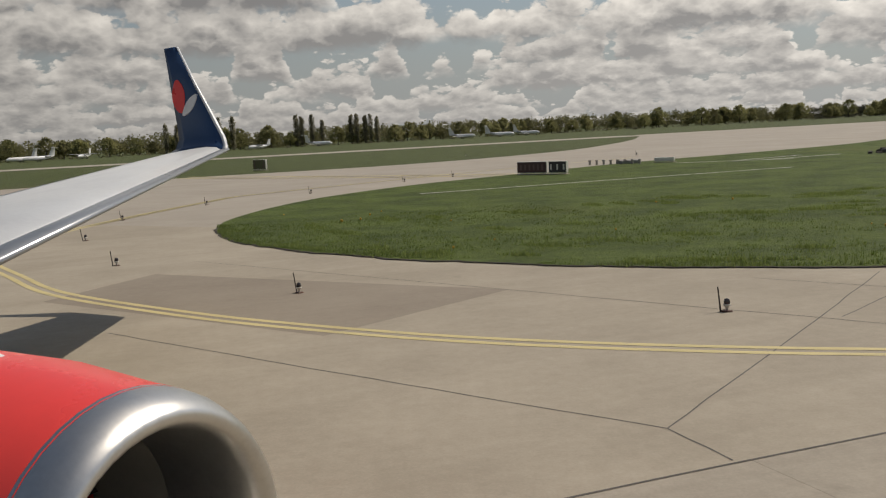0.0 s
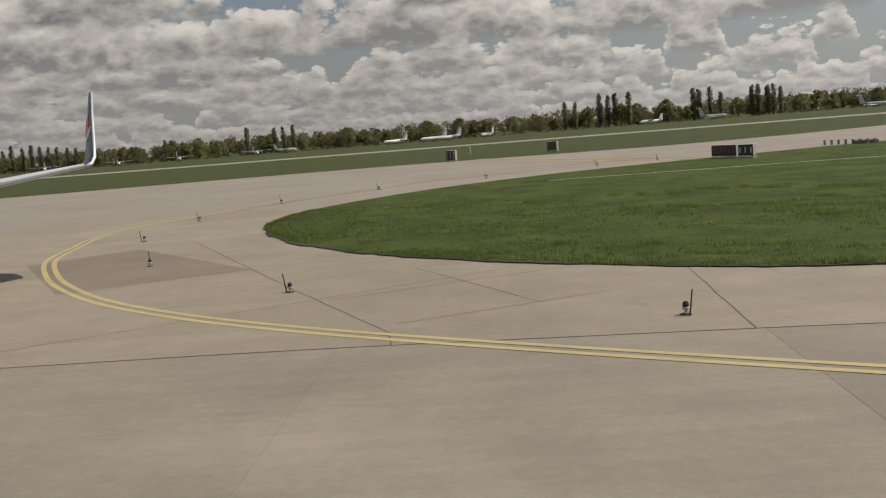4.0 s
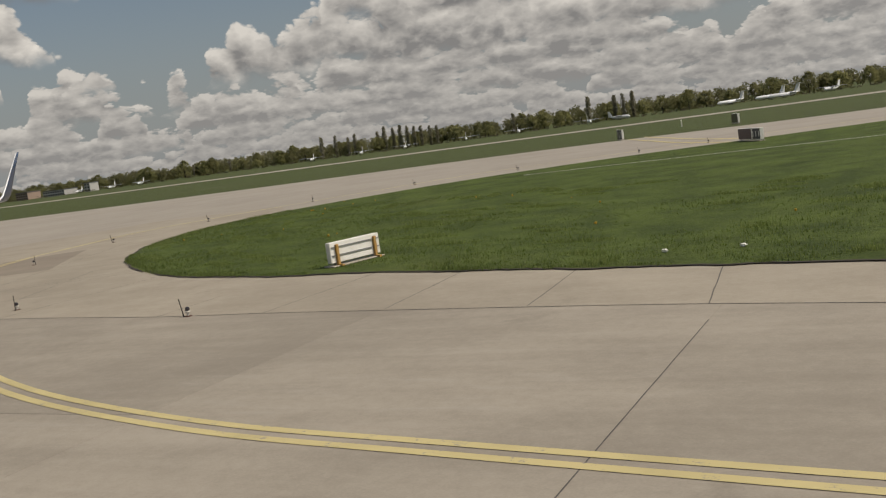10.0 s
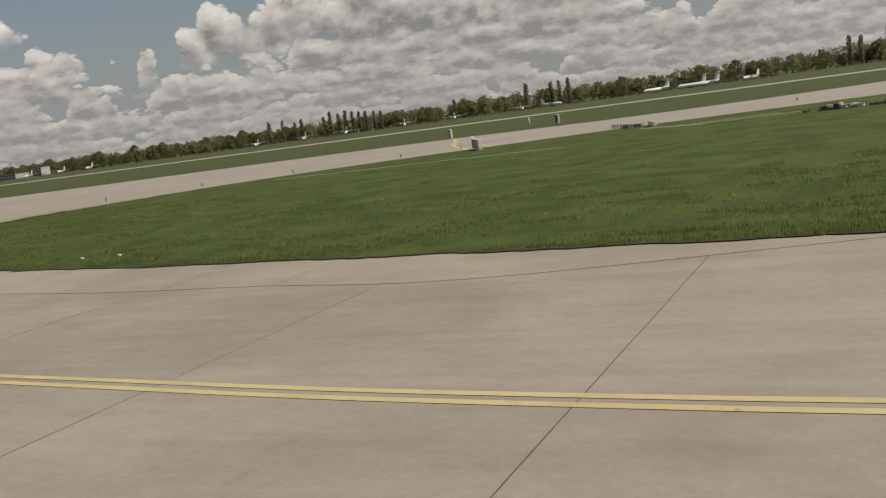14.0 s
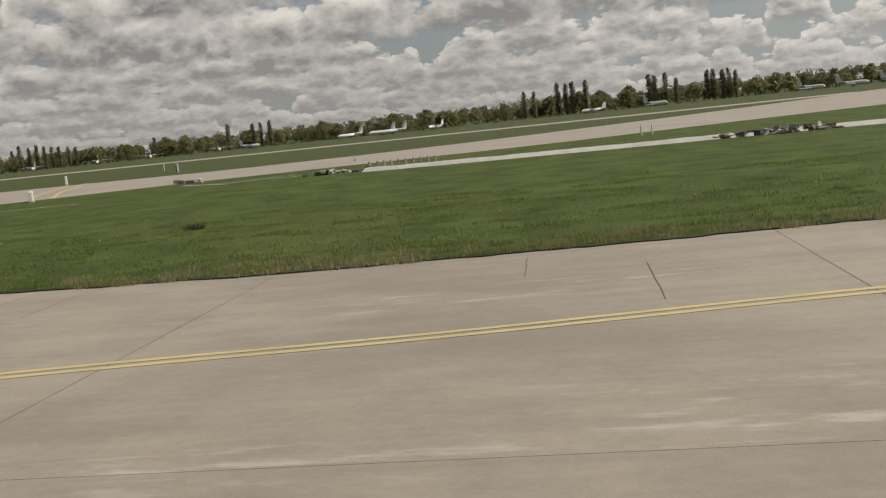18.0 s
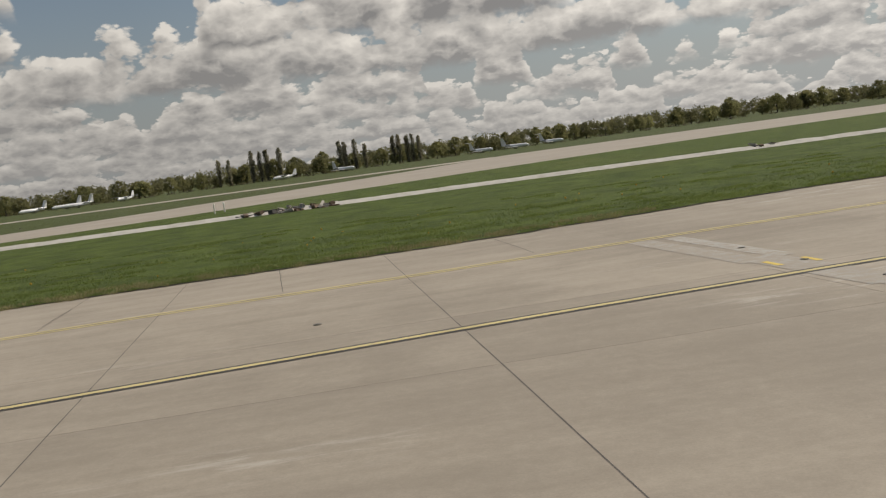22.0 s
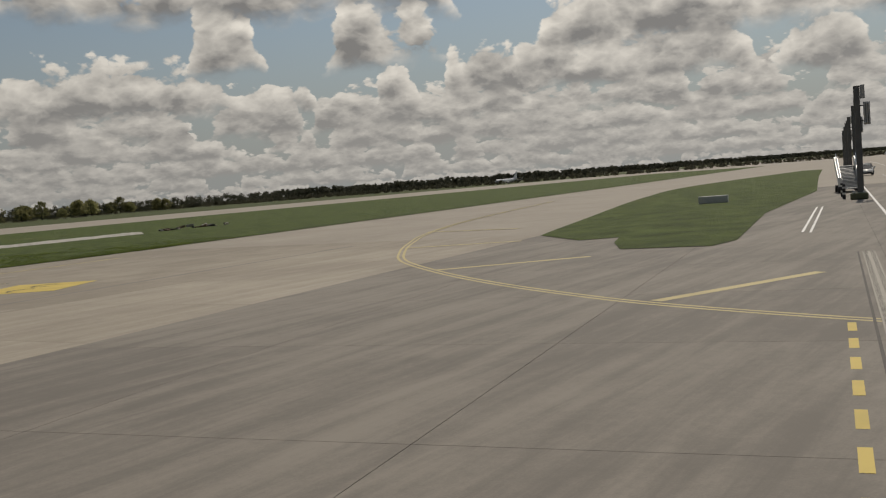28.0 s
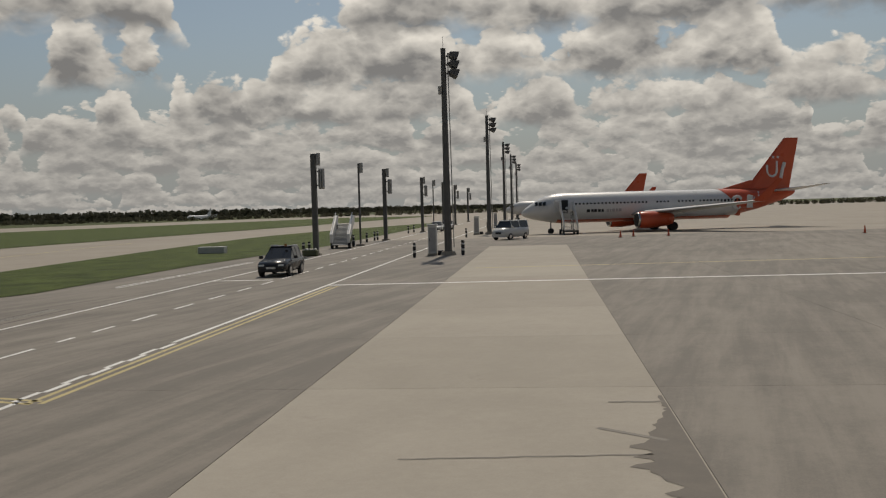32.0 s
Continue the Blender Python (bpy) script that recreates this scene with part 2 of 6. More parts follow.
WHITE = paint("white_paint", (0.78, 0.77, 0.74), (0.30, 0.27, 0.22), 0.40)
BLACK = paint("black_paint", (0.06, 0.056, 0.05), (0.18, 0.16, 0.13), 0.40)
GRASS = grass_material("grass", (0.038, 0.056, 0.010), (0.092, 0.124, 0.024), (0.120, 0.124, 0.034))
GRASS_FAR = grass_material("far_grass", (0.050, 0.062, 0.020), (0.085, 0.102, 0.034), (0.105, 0.098, 0.048))


def see_through(n, b, c, share):
    """Lets part of the light through thin leaves and blades."""
    thin = n.add("ShaderNodeBsdfTranslucent", {"Color": c})
    pair_of = n.add("ShaderNodeMixShader", {0: share, 1: b.outputs[0], 2: thin.outputs[0]})
    n.tree.links.new(pair_of.outputs[0], [q for q in n.tree.nodes if q.type == "OUTPUT_MATERIAL"][0].inputs[0])


# ---- mesh helpers ----
def mesh_of(name, bm, mat, smooth=False):
    me = bpy.data.meshes.new(name)
    bm.to_mesh(me)
    bm.free()
    for mm in mat if isinstance(mat, (list, tuple)) else [mat]:
        me.materials.append(mm)
    if smooth:
        me.polygons.foreach_set("use_smooth", [True] * len(me.polygons))
    return me


def thing(name, bm, mat, label="", category="", group="", kind="", m=None, smooth=False):
    ob = new(name, mesh_of(name, bm, mat, smooth))
    if m is not None:
        ob.matrix_world = m
    return tagged(ob, label, category, group, kind)


def base(name, m, label="", category="", group="", kind=""):
    ob = new(name)
    ob.empty_display_size = 0.2
    ob.matrix_world = m
    return tagged(ob, label, category, group, kind)


def part(name, bm, mat, parent, label="", m=None, smooth=False):
    ob = new(name, mesh_of(name, bm, mat, smooth))
    ob.parent = parent
    if m is not None:
        ob.matrix_basis = m
    return tagged(ob, label)


def box(bm, x0, x1, y0, y1, z0, z1, bevel=0.0, m=None):
    out = bmesh.ops.create_cube(bm, size=1.0, matrix=Matrix.Translation(((x0 + x1) / 2, (y0 + y1) / 2, (z0 + z1) / 2)) @ Matrix.Diagonal((x1 - x0, y1 - y0, z1 - z0, 1)))
    vs = out["verts"]
    if bevel:
        es = list({e for v in vs for e in v.link_edges})
        r = bmesh.ops.bevel(bm, geom=es, offset=bevel, segments=1, affect="EDGES")
        vs = list({v for v in vs if v.is_valid} | set(r["verts"]))
    if m is not None:
        bmesh.ops.transform(bm, matrix=m, verts=vs)
    return vs


def rod(bm, a, b, r0, r1=None, sides=8, caps=True):
    """A tapered rod from a to b."""
    a, b = Vector(a), Vector(b)
    turn = (b - a).to_track_quat("Z", "Y").to_matrix().to_4x4()
    return bmesh.ops.create_cone(bm, cap_ends=caps, segments=sides, radius1=r0, radius2=r0 if r1 is None else r1, depth=(b - a).length,
                                 matrix=Matrix.Translation((a + b) / 2) @ turn)["verts"]


def loft(bm, rings, close=True, caps=True):
    """Skin over rings of points, all of one length."""
    rows = [[bm.verts.new(p) for p in ring] for ring in rings]
    n = len(rows[0])
    for a, b in zip(rows, rows[1:]):
        for i in range(n if close else n - 1):
            bm.faces.new((a[i], a[(i + 1) % n], b[(i + 1) % n], b[i]))
    if caps:
        for ring, flip in ((rows[0], True), (rows[-1], False)):
            try:
                bm.faces.new(ring[::-1] if flip else ring)
            except ValueError:
                pass
    return rows


def smooth_line(points, step=1.0):
    """A flowing line through plan points (Catmull-Rom)."""
    p = [Vector((*q[:2], 0)) for q in points]
    p = [2 * p[0] - p[1], *p, 2 * p[-1] - p[-2]]
    out = []
    for a, b, c, d in zip(p, p[1:], p[2:], p[3:]):
        n = max(2, int((c - b).length / step))
        for i in range(n):
            t = i / n
            out.append(0.5 * (2 * b + (c - a) * t + (2 * a - 5 * b + 4 * c - d) * t * t + (3 * b - a - 3 * c + d) * t ** 3))
    return [*out, p[-2]]


def ribbon(line, width, z, shift=0.0, bm=None):
    """A flat band along a line."""
    bm = bm or bmesh.new()
    rows = []
    for i, p in enumerate(line):
        q = line[min(i + 1, len(line) - 1)] - line[max(i - 1, 0)]
        side = Vector((-q.y, q.x, 0)).normalized()
        rows.append([bm.verts.new(p + side * (shift + s * width / 2) + Vector((0, 0, z))) for s in (-1, 1)])
    for a, b in zip(rows, rows[1:]):
        bm.faces.new((a[0], b[0], b[1], a[1]))
    return bm


def flat_area(outline, z):
    bm = bmesh.new()
    f = bm.faces.new([bm.verts.new((p[0], p[1], z)) for p in outline])
    if f.normal.z < 0:
        f.normal_flip()
    bmesh.ops.triangulate(bm, faces=bm.faces[:])
    bmesh.ops.recalc_face_normals(bm, faces=bm.faces[:])
    if sum(f.normal.z for f in bm.faces) < 0:
        bmesh.ops.reverse_faces(bm, faces=bm.faces[:])
    return bm


# ---- plan: the taxiway runs along U, the service road of the apron along D ----
U, V = Vector((0.932, 0.362, 0)), Vector((-0.362, 0.932, 0))
D, L = Vector((0.833, 0.553, 0)), Vector((-0.553, 0.833, 0))
E, M = Vector((0.952, 0.305, 0)), Vector((-0.305, 0.952, 0))     # the far runway and its normal


def on_road(s, n, z=0.0):
    """A place on the apron: s along the service road, n to its left."""
    return D * s + L * n + Vector((0, 0, z))


def far_off(e, m, z=0.0):
    """A place along the far runway and across it."""
    return E * e + M * m + Vector((0, 0, z))


def xy(points):
    return [(p.x, p.y) for p in points]


ROAD_TURN = math.degrees(math.atan2(D.y, D.x))
NEAR_EDGE = [(-9.4, 40.6), (-8.5, 37), (-6.7, 33), (-2, 27.7), (3.5, 23.8), (8.5, 21.8), (14.2, 20.4), (20, 20.6), (25, 21.6), (30.5, 22.3), (40, 24), (48, 25.9),
             (56, 27.9), (63, 30), (70.5, 32.5), (77, 35.3), (83, 38.3), (89.5, 41), (98, 44.5), (104, 48), (112, 52.2), (124, 56.6), (134, 60), (151, 66.5), (162, 72.5), (200, 93), (240, 116), (300, 150), (480, 255)]
FAR_EDGE = [(-9.4, 40.6), (-9.7, 43), (-9.4, 47.5), (-8.4, 53), (-6.3, 58.8), (-1.6, 66.5), (6, 74.5), (17.5, 86), (33, 96.5), (47, 108), (65, 130), (95, 160), (130, 186), (180, 210), (260, 240), (480, 318)]
TAXI_FAR = [(-260, -10), (-120, 55), (-80, 76), (-56, 92), (-31, 105), (-4, 114), (17, 138), (31, 172), (42, 208), (52, 250)]

ground = thing("ground", flat_area([(4500 * math.cos(a * math.pi / 24), 4500 * math.sin(a * math.pi / 24)) for a in range(48)], -0.06), GRASS_FAR,
               "flat airfield grassland reaching to the horizon", "ground", kind="structure")
near_line, far_line = smooth_line(NEAR_EDGE, 1.2), smooth_line(FAR_EDGE, 2.0)
pavement = thing("pavement", flat_area([*xy(smooth_line(TAXI_FAR, 4.0)), *xy([far_off(140, 249), far_off(500, 249), far_off(1100, 249)]), (1300, -300), (-260, -300)], -0.014), CONCRETE_MID,
                 "pale concrete of taxiways and apron", "pavement", kind="structure")
thing("runway", flat_area(xy([far_off(-1200, 226), far_off(135, 226), far_off(135, 248.5), far_off(-1200, 248.5)]), -0.02), CONCRETE_FAR, "distant pale concrete runway", "runway", kind="structure")
def ragged(line, amount):
    """The line with small bites and tongues to its sides."""
    out = []
    for i, p in enumerate(line):
        q = line[min(i + 1, len(line) - 1)] - line[max(i - 1, 0)]
        side = Vector((-q.y, q.x, 0)).normalized()
        out.append(p + side * amount * (noise.noise((p.x * 0.45, p.y * 0.45, 0)) + 0.7 * noise.noise((p.x * 1.7, p.y * 1.7, 5))))
    return out


grass_rim = ragged(smooth_line(NEAR_EDGE[:24], 0.35), 0.22)
thing("grass_island", flat_area([*xy(grass_rim), *NEAR_EDGE[24:], *xy(far_line[:0:-1])], 0.03), GRASS, "mown green grass island between two taxiways", "grass", kind="structure")
apron_island = [*xy(smooth_line([(166.8, 33.9), (177, 42), (215, 71.5), (250, 94), (318, 123)], 3)), (318, 118), (264, 82), (211, 46), (181.7, 29.6), (165, 18.4), (162.4, 17.6), (160.6, 21.2), (163.2, 24.2), (165.9, 26.6), (164.2, 27.8)]
thing("grass_island", flat_area(apron_island, 0.03), GRASS, "green grass wedge with ragged tip beside the apron road", "grass", kind="structure")
thing("soil_edge", ribbon(grass_rim[1:640], 0.12, 0.034, -0.03), worn("dark_soil", (0.035, 0.028, 0.02), (0.07, 0.058, 0.04), 0.95), "bare dark soil along the grass edge", "soil", kind="structure")


# ---- paint on the pavement ----
def marking(name, bm, mat, label):
    return thing(name, bm, mat, label, "marking", kind="structure")


EDGE_LINE = smooth_line([(-13.5, 63.5), (-15.2, 54), (-16.3, 46), (-16.6, 40), (-16.4, 35.5), (-14.9, 31.5), (-12.3, 27.5), (-9.6, 23.7), (-5.6, 20), (-2.8, 17.9), (0.3, 16.0), (3.8, 14.5), (7.5, 13.4),
                         (12, 12.5), (18, 11.6), (24, 10.9), (29, 10.65), (34, 11.1), (38, 12.0), (44, 13.5), (52.4, 15.7), (59.3, 17.6), (67, 20.3), (74, 24.0), (79, 26.6), (85.3, 30.3), (91, 33.2), (98, 36.2), (104.5, 39.2), (114, 43.4), (124.1, 48.2), (150, 60)], 0.8)
pair = ribbon(EDGE_LINE, 0.17, 0.008, 0.17)
ribbon(EDGE_LINE, 0.17, 0.008, -0.17, pair)
marking("edge_line", pair, YELLOW, "double yellow taxiway edge line, worn in places")
far_pair = smooth_line([(-13.5, 63.5), (-10, 68), (-3.5, 75.5), (5, 85), (20, 98)], 1.5)
marking("edge_line", ribbon(far_pair, 0.3, 0.008), YELLOW, "faded yellow edge line on the far taxiway")
lead = smooth_line([(86, 19.6), (91, 22.1), (97.4, 25.3), (103, 28.1), (108, 30.4), (120.2, 36.0), (140, 46)], 1.0)
marking("centre_line_border", ribbon(lead, 0.46, 0.008), BLACK, "black border of the taxiway centre line")
marking("centre_line", ribbon(lead, 0.2, 0.013), YELLOW, "yellow taxiway centre line")
turn = smooth_line([(128.6, -12), (128.3, 0), (128.4, 5.2), (128.5, 8.3), (128.7, 10.8), (129.0, 13.8), (129.8, 17.9), (131, 22.8), (133.2, 28.2), (137.2, 36.2)], 0.8)
marking("centre_line_border", ribbon(turn, 0.50, 0.008), BLACK, "black border of the curved lead-in line")
marking("centre_line", ribbon(turn, 0.25, 0.013), YELLOW_BOLD, "bold yellow curved lead-in line")
marking("stand_panel", flat_area([(137.0, 39.8), (140.1, 43.4), (143.2, 40.2), (140.4, 36.9)], 0.008), YELLOW_BOLD, "yellow painted stand panel on the concrete")
for k, (a, b) in enumerate(((-1.3, -0.5), (0.2, 1.3))):
    mid = Vector((140.2, 40.1, 0)) + Vector((0.7, 0.72, 0)) * ((a + b) / 2) * 1.2
    ring = [mid + Vector((math.cos(q * 0.6) * 0.62, math.sin(q * 0.6) * 0.62, 0)) for q in range(9 if k else 7)]
    marking("stand_sign_bar", ribbon(ring, 0.16, 0.013), BLACK, "black bar shapes on the yellow stand panel")
loop = smooth_line([(151.2, -7.9), (149.8, -3), (148.9, 1.8), (148.7, 7.6), (149.2, 12), (150.2, 17), (151.8, 22.5), (154.3, 29), (157.5, 34.3), (162, 40.5), (170, 50), (185, 64), (215, 88)], 0.8)
pair = ribbon(loop, 0.13, 0.008, 0.14)
ribbon(loop, 0.13, 0.008, -0.14, pair)
marking("edge_line", pair, YELLOW, "double yellow apron edge line curving into a loop")
for a, b in (((149.1, 8.3), (155.8, 8.0)), ((152.1, 23.2), (157.9, 20.2)), ((159.3, 37), (163.8, 32)), ((169.4, 49.5), (172, 42.4))):
    marking("shoulder_bar", ribbon([Vector((*a, 0)), Vector((*b, 0))], 0.42, 0.0085), YELLOW, "slanted yellow shoulder bar")
marking("road_edge", ribbon([on_road(129.8, -82.5), on_road(420, -82.7)], 0.16, 0.008), WHITE, "solid white edge line of the service road")
marking("road_edge", ribbon([on_road(129.9, -89.7), on_road(420, -89.9)], 0.16, 0.008), WHITE, "solid white edge line of the service road")
for n in (-82.36, -89.76):
    for k in range(24):
        side = 1 if k % 2 else -1
        s = 129.7 - k
        marking("road_edge_check", ribbon([on_road(s - 1.03, n + side * 0.055), on_road(s, n + side * 0.055)], 0.14, 0.008), WHITE, "white staggered check of the road edge")
for a, b in [(108.6, 111.7), (114.4, 117.6), (120.2, 123.3), (126.2, 129.0), (130.3, 131.3), (132.5, 134)] + [(135.4 + 3.8 * k, 137.4 + 3.8 * k) for k in range(30)]:
    marking("centre_dash", ribbon([on_road(a, -86.1), on_road(b, -86.1)], 0.14, 0.008), WHITE, "white dash on the service road")
for n in (-90.07, -90.36):
    marking("apron_line", ribbon([on_road(121.5, n), on_road(148.6, n)], 0.13, 0.008), YELLOW, "yellow line beside the service road")
marking("stop_line", ribbon([on_road(149.3, -89.8), on_road(151.6, -150)], 0.42, 0.008), WHITE, "white clearance line across the apron")
marking("stop_line", ribbon([on_road(153.6, -82.6), on_road(153.6, -85.8)], 0.3, 0.008), WHITE, "white stop line on the service road")
marking("apron_line", ribbon([on_road(160, -96), on_road(168, -180)], 0.3, 0.008), YELLOW, "faint line across the apron")
for a, b in ((150, 172), (150.5, 172)):
    marking("parking_line", ribbon([on_road(a, -78.9 - (b - 172) + (0.35 if a > 150 else 0)), on_road(b, -79.2 + (0.35 if a > 150 else 0))], 0.12, 0.008), WHITE, "thin white line on the road shoulder")
for k in range(10):
    marking("drain_dash", ribbon([on_road(107.5 + 1.82 * k, -80.22), on_road(108.5 + 1.82 * k, -80.22)], 0.17, 0.008), YELLOW_BOLD, "short yellow dash beside the drain")

# ---- slot drain in the apron ----
IRON = worn("drain_iron", (0.20, 0.185, 0.155), (0.30, 0.28, 0.24), 0.6, 0.3, 2.0)
SLOT = worn("slot_dark", (0.02, 0.018, 0.016), (0.04, 0.036, 0.03), 0.9)
drain = base("slot_drain", Matrix.Translation(on_road(100, -81)) @ pose(0, 0, 0, 0, 0, ROAD_TURN), "long cast slot drain with pale slotted covers in the apron", "drain")
cover = bmesh.new()
box(cover, 0.005, 1.0, -0.21, 0.21, -0.03, 0.012, 0.004)
cover_mesh = mesh_of("cover", cover, IRON)
slots = bmesh.new()
for i in range(6):
    for j in (-1, 1):
        x = 0.09 + i * 0.162 + (0.05 if j > 0 else 0)
        box(slots, x, x + 0.045, j * 0.105 - 0.06, j * 0.105 + 0.06, 0.0, 0.0135)
slot_mesh = mesh_of("slot_row", slots, SLOT)
for k in range(40):
    o = new("cover", cover_mesh)
    o.parent, o.location = drain, (k, 0, 0)
    q = tagged(new("slot_row", slot_mesh), kind="stuff")
    q.parent = o
for y in (-0.62, 0.34):
    bm = bmesh.new()
    box(bm, 0, 40, y - 0.03, y + 0.03, -0.01, 0.0085)
    part("joint", bm, JOINT, drain)

# ---- edge lights of the taxiway with their marker stakes ----
STAKE, LENS = worn("stake_wood", (0.05, 0.042, 0.035), (0.10, 0.08, 0.06), 0.8), material("light_lens", (0.035, 0.030, 0.032), 0.12)[0]
LAMP_WHITE, LAMP_RUST = worn("lamp_white", (0.55, 0.52, 0.46), (0.35, 0.30, 0.24), 0.6), worn("lamp_rust", (0.09, 0.04, 0.025), (0.05, 0.03, 0.02), 0.8)
SMALL = Matrix.Scale(0.64, 4)
light = base("edge_light", Matrix.Identity(4), "small taxiway edge light beside a leaning stake on concrete", "edge light", "taxiway edge lights")
bm = bmesh.new()
rod(bm, (0, 0, 0), (0, 0, 0.035), 0.17, 0.15, 12)
part("base_plate", bm, LAMP_RUST, light, m=SMALL)
bm = bmesh.new()
rod(bm, (0, 0, 0.03), (0, 0, 0.14), 0.035, 0.05, 10)
part("stem", bm, LAMP_WHITE, light, m=SMALL)
bm = bmesh.new()
loft(bm, [[(r * math.cos(a * math.pi / 6), r * math.sin(a * math.pi / 6), z) for a in range(12)] for r, z in ((0.05, 0.14), (0.10, 0.17), (0.105, 0.22), (0.085, 0.23))])
part("lamp_body", bm, LAMP_WHITE, light, m=SMALL, smooth=True)
bm = bmesh.new()
loft(bm, [[(r * math.cos(a * math.pi / 6), r * math.sin(a * math.pi / 6), z) for a in range(12)] for r, z in ((0.088, 0.23), (0.09, 0.30), (0.07, 0.36), (0.02, 0.385))])
part("glass_dome", bm, LENS, light, m=SMALL, smooth=True)
bm = bmesh.new()
rod(bm, (-0.11, 0.03, 0.0), (-0.17, 0.01, 0.47), 0.017, 0.013, 6)
part("stake", bm, STAKE, light, "dark leaning marker stake")
spots = [(5.1, 17.25), (-3.35, 21.9), (-9.85, 28.9), (-13.9, 37.5), (-15.7, 47.5), (-13.6, 56.2), (-8.4, 63), (-2.6, 71.7), (1.1, 76.3), (21.5, 105), (4, 140), (14.9, 15.0), (24.35, 16.0)]
light.matrix_world = pose(*spots[0], 0, 0, 0, 10)
for k, (x, y) in enumerate(spots[1:]):
    copy_thing(light, pose(x, y, 0, 0, 0, 17 * ((k * 5) % 7) - 40 if k != 10 else 150))

# ---- signs in the grass ----
SIGN_WHITE, SIGN_DARK = worn("sign_white", (0.74, 0.72, 0.66), (0.55, 0.52, 0.45), 0.5), worn("sign_black", (0.03, 0.03, 0.034), (0.06, 0.055, 0.05), 0.4)
SIGN_RED, BRACE = worn("sign_maroon", (0.075, 0.03, 0.03), (0.05, 0.03, 0.03), 0.4), worn("brace_ochre", (0.42, 0.24, 0.06), (0.28, 0.16, 0.05), 0.6)
GALV, PAD = worn("galvanised_steel", (0.34, 0.34, 0.33), (0.24, 0.24, 0.235), 0.5, 0.6), CONCRETE_LIGHT


def sign(at, turn, length, height, front, label, bars=0, brace=False, depth=0.28):
    """A box sign on short legs over a concrete pad: front on its -y side."""
    s = base("airfield_sign", pose(*at, 0, 0, turn), label, "sign")
    bm = bmesh.new()
    box(bm, -length / 2 - 0.05, length / 2 + 0.05, -0.26, 0.26, 0.0, 0.05, 0.02)
    part("pad", bm, PAD, s)
    bm = bmesh.new()
    box(bm, -length / 2, length / 2, -depth / 2, depth / 2, 0.12, 0.12 + height, 0.015)
    part("casing", bm, SIGN_WHITE, s)
    bm = bmesh.new()
    box(bm, -length / 2 + 0.04, length / 2 - 0.04, -depth / 2 - 0.012, -depth / 2 + 0.02, 0.16, 0.08 + height)
    face = part("face", bm, front, s, "dark sign face")
    for k in range(bars):
        bm = bmesh.new()
        x = -length * 0.36 + length * 0.72 * k / max(1, bars - 1)
        box(bm, x - 0.07, x + 0.07, -depth / 2 - 0.02, -depth / 2, 0.34, height - 0.1)
        part("letter_bar", bm, SIGN_WHITE if front is SIGN_DARK else worn("sign_grey", (0.15, 0.085, 0.08), (0.12, 0.08, 0.08)), face)
    for x in (-length * 0.38, length * 0.38):
        bm = bmesh.new()
        box(bm, x - 0.04, x + 0.04, -0.05, 0.05, 0.05, 0.16)
        part("leg", bm, GALV, s)
        if brace:
            bm = bmesh.new()
            box(bm, x - 0.05, x + 0.05, depth / 2, depth / 2 + 0.09, 0.02, height + 0.05, 0.01)
            box(bm, x - 0.05, x + 0.05, depth / 2 + 0.08, depth / 2 + 0.26, 0.02, 0.08)
            part("brace", bm, BRACE, s, "ochre wooden brace")
    if brace:
        for z in (0.12 + height * 0.36, 0.12 + height * 0.76):
            bm = bmesh.new()
            box(bm, -length / 2 + 0.05, length / 2 - 0.05, depth / 2 + 0.002, depth / 2 + 0.03, z - 0.02, z + 0.02)
            part("rail", bm, GALV, s, "grey steel rail")
    return s


sign((21.95, 23.05, 0.03), -86, 2.05, 0.64, SIGN_DARK, "white backed airfield sign with ochre braces in the grass", 4, True, 0.2)
sign((7.0, 72.3, 0.03), -38, 2.6, 0.85, SIGN_RED, "maroon airfield sign with faint lettering at the grass edge", 6)
sign((8.75, 70.9, 0.03), -38, 1.5, 0.85, SIGN_DARK, "black airfield sign with a white edge at the grass edge", 3)
sign((-30.5, 106, 0.0), -40, 2.6, 1.2, SIGN_DARK, "dark airfield sign beyond the far taxiway", 3)
sign((-22, 119.5, 0.0), -40, 2.4, 1.2, worn("sign_olive", (0.12, 0.12, 0.05), (0.09, 0.09, 0.04)), "olive airfield sign beyond the far taxiway", 2)
sign((19.2, 82.2, 0.03), 140, 1.8, 0.3, SIGN_WHITE, "low pale airfield sign beside a junction box")
for o in (-1.6, 1.6):
    marking("taxi_line", ribbon(smooth_line([(9 + o, 71.5), (-6, 84 + o), (-17, 95 + o), (-28, 106 + o)], 2.0), 0.45, 0.007), YELLOW, "yellow line crossing the far taxiway")
bm = bmesh.new()
box(bm, -0.9, 0.9, -0.5, 0.5, 0, 0.3, 0.04)
thing("junction_box", bm, worn("box_grey", (0.22, 0.22, 0.21), (0.15, 0.15, 0.14)), "low grey metal junction box in the grass", "box", m=pose(16.3, 83.4, 0.03, 0, 0, 20))
bm = bmesh.new()
box(bm, -1.2, 1.2, -0.5, 0.5, 0, 0.6, 0.03)
unit = thing("concrete_box", bm, worn("box_pale", (0.52, 0.52, 0.50), (0.42, 0.42, 0.40), 0.8), "pale grey concrete box standing in the grass wedge", "box", m=pose(195.8, 45.5, 0.03, 0, 0, ROAD_TURN - 88))

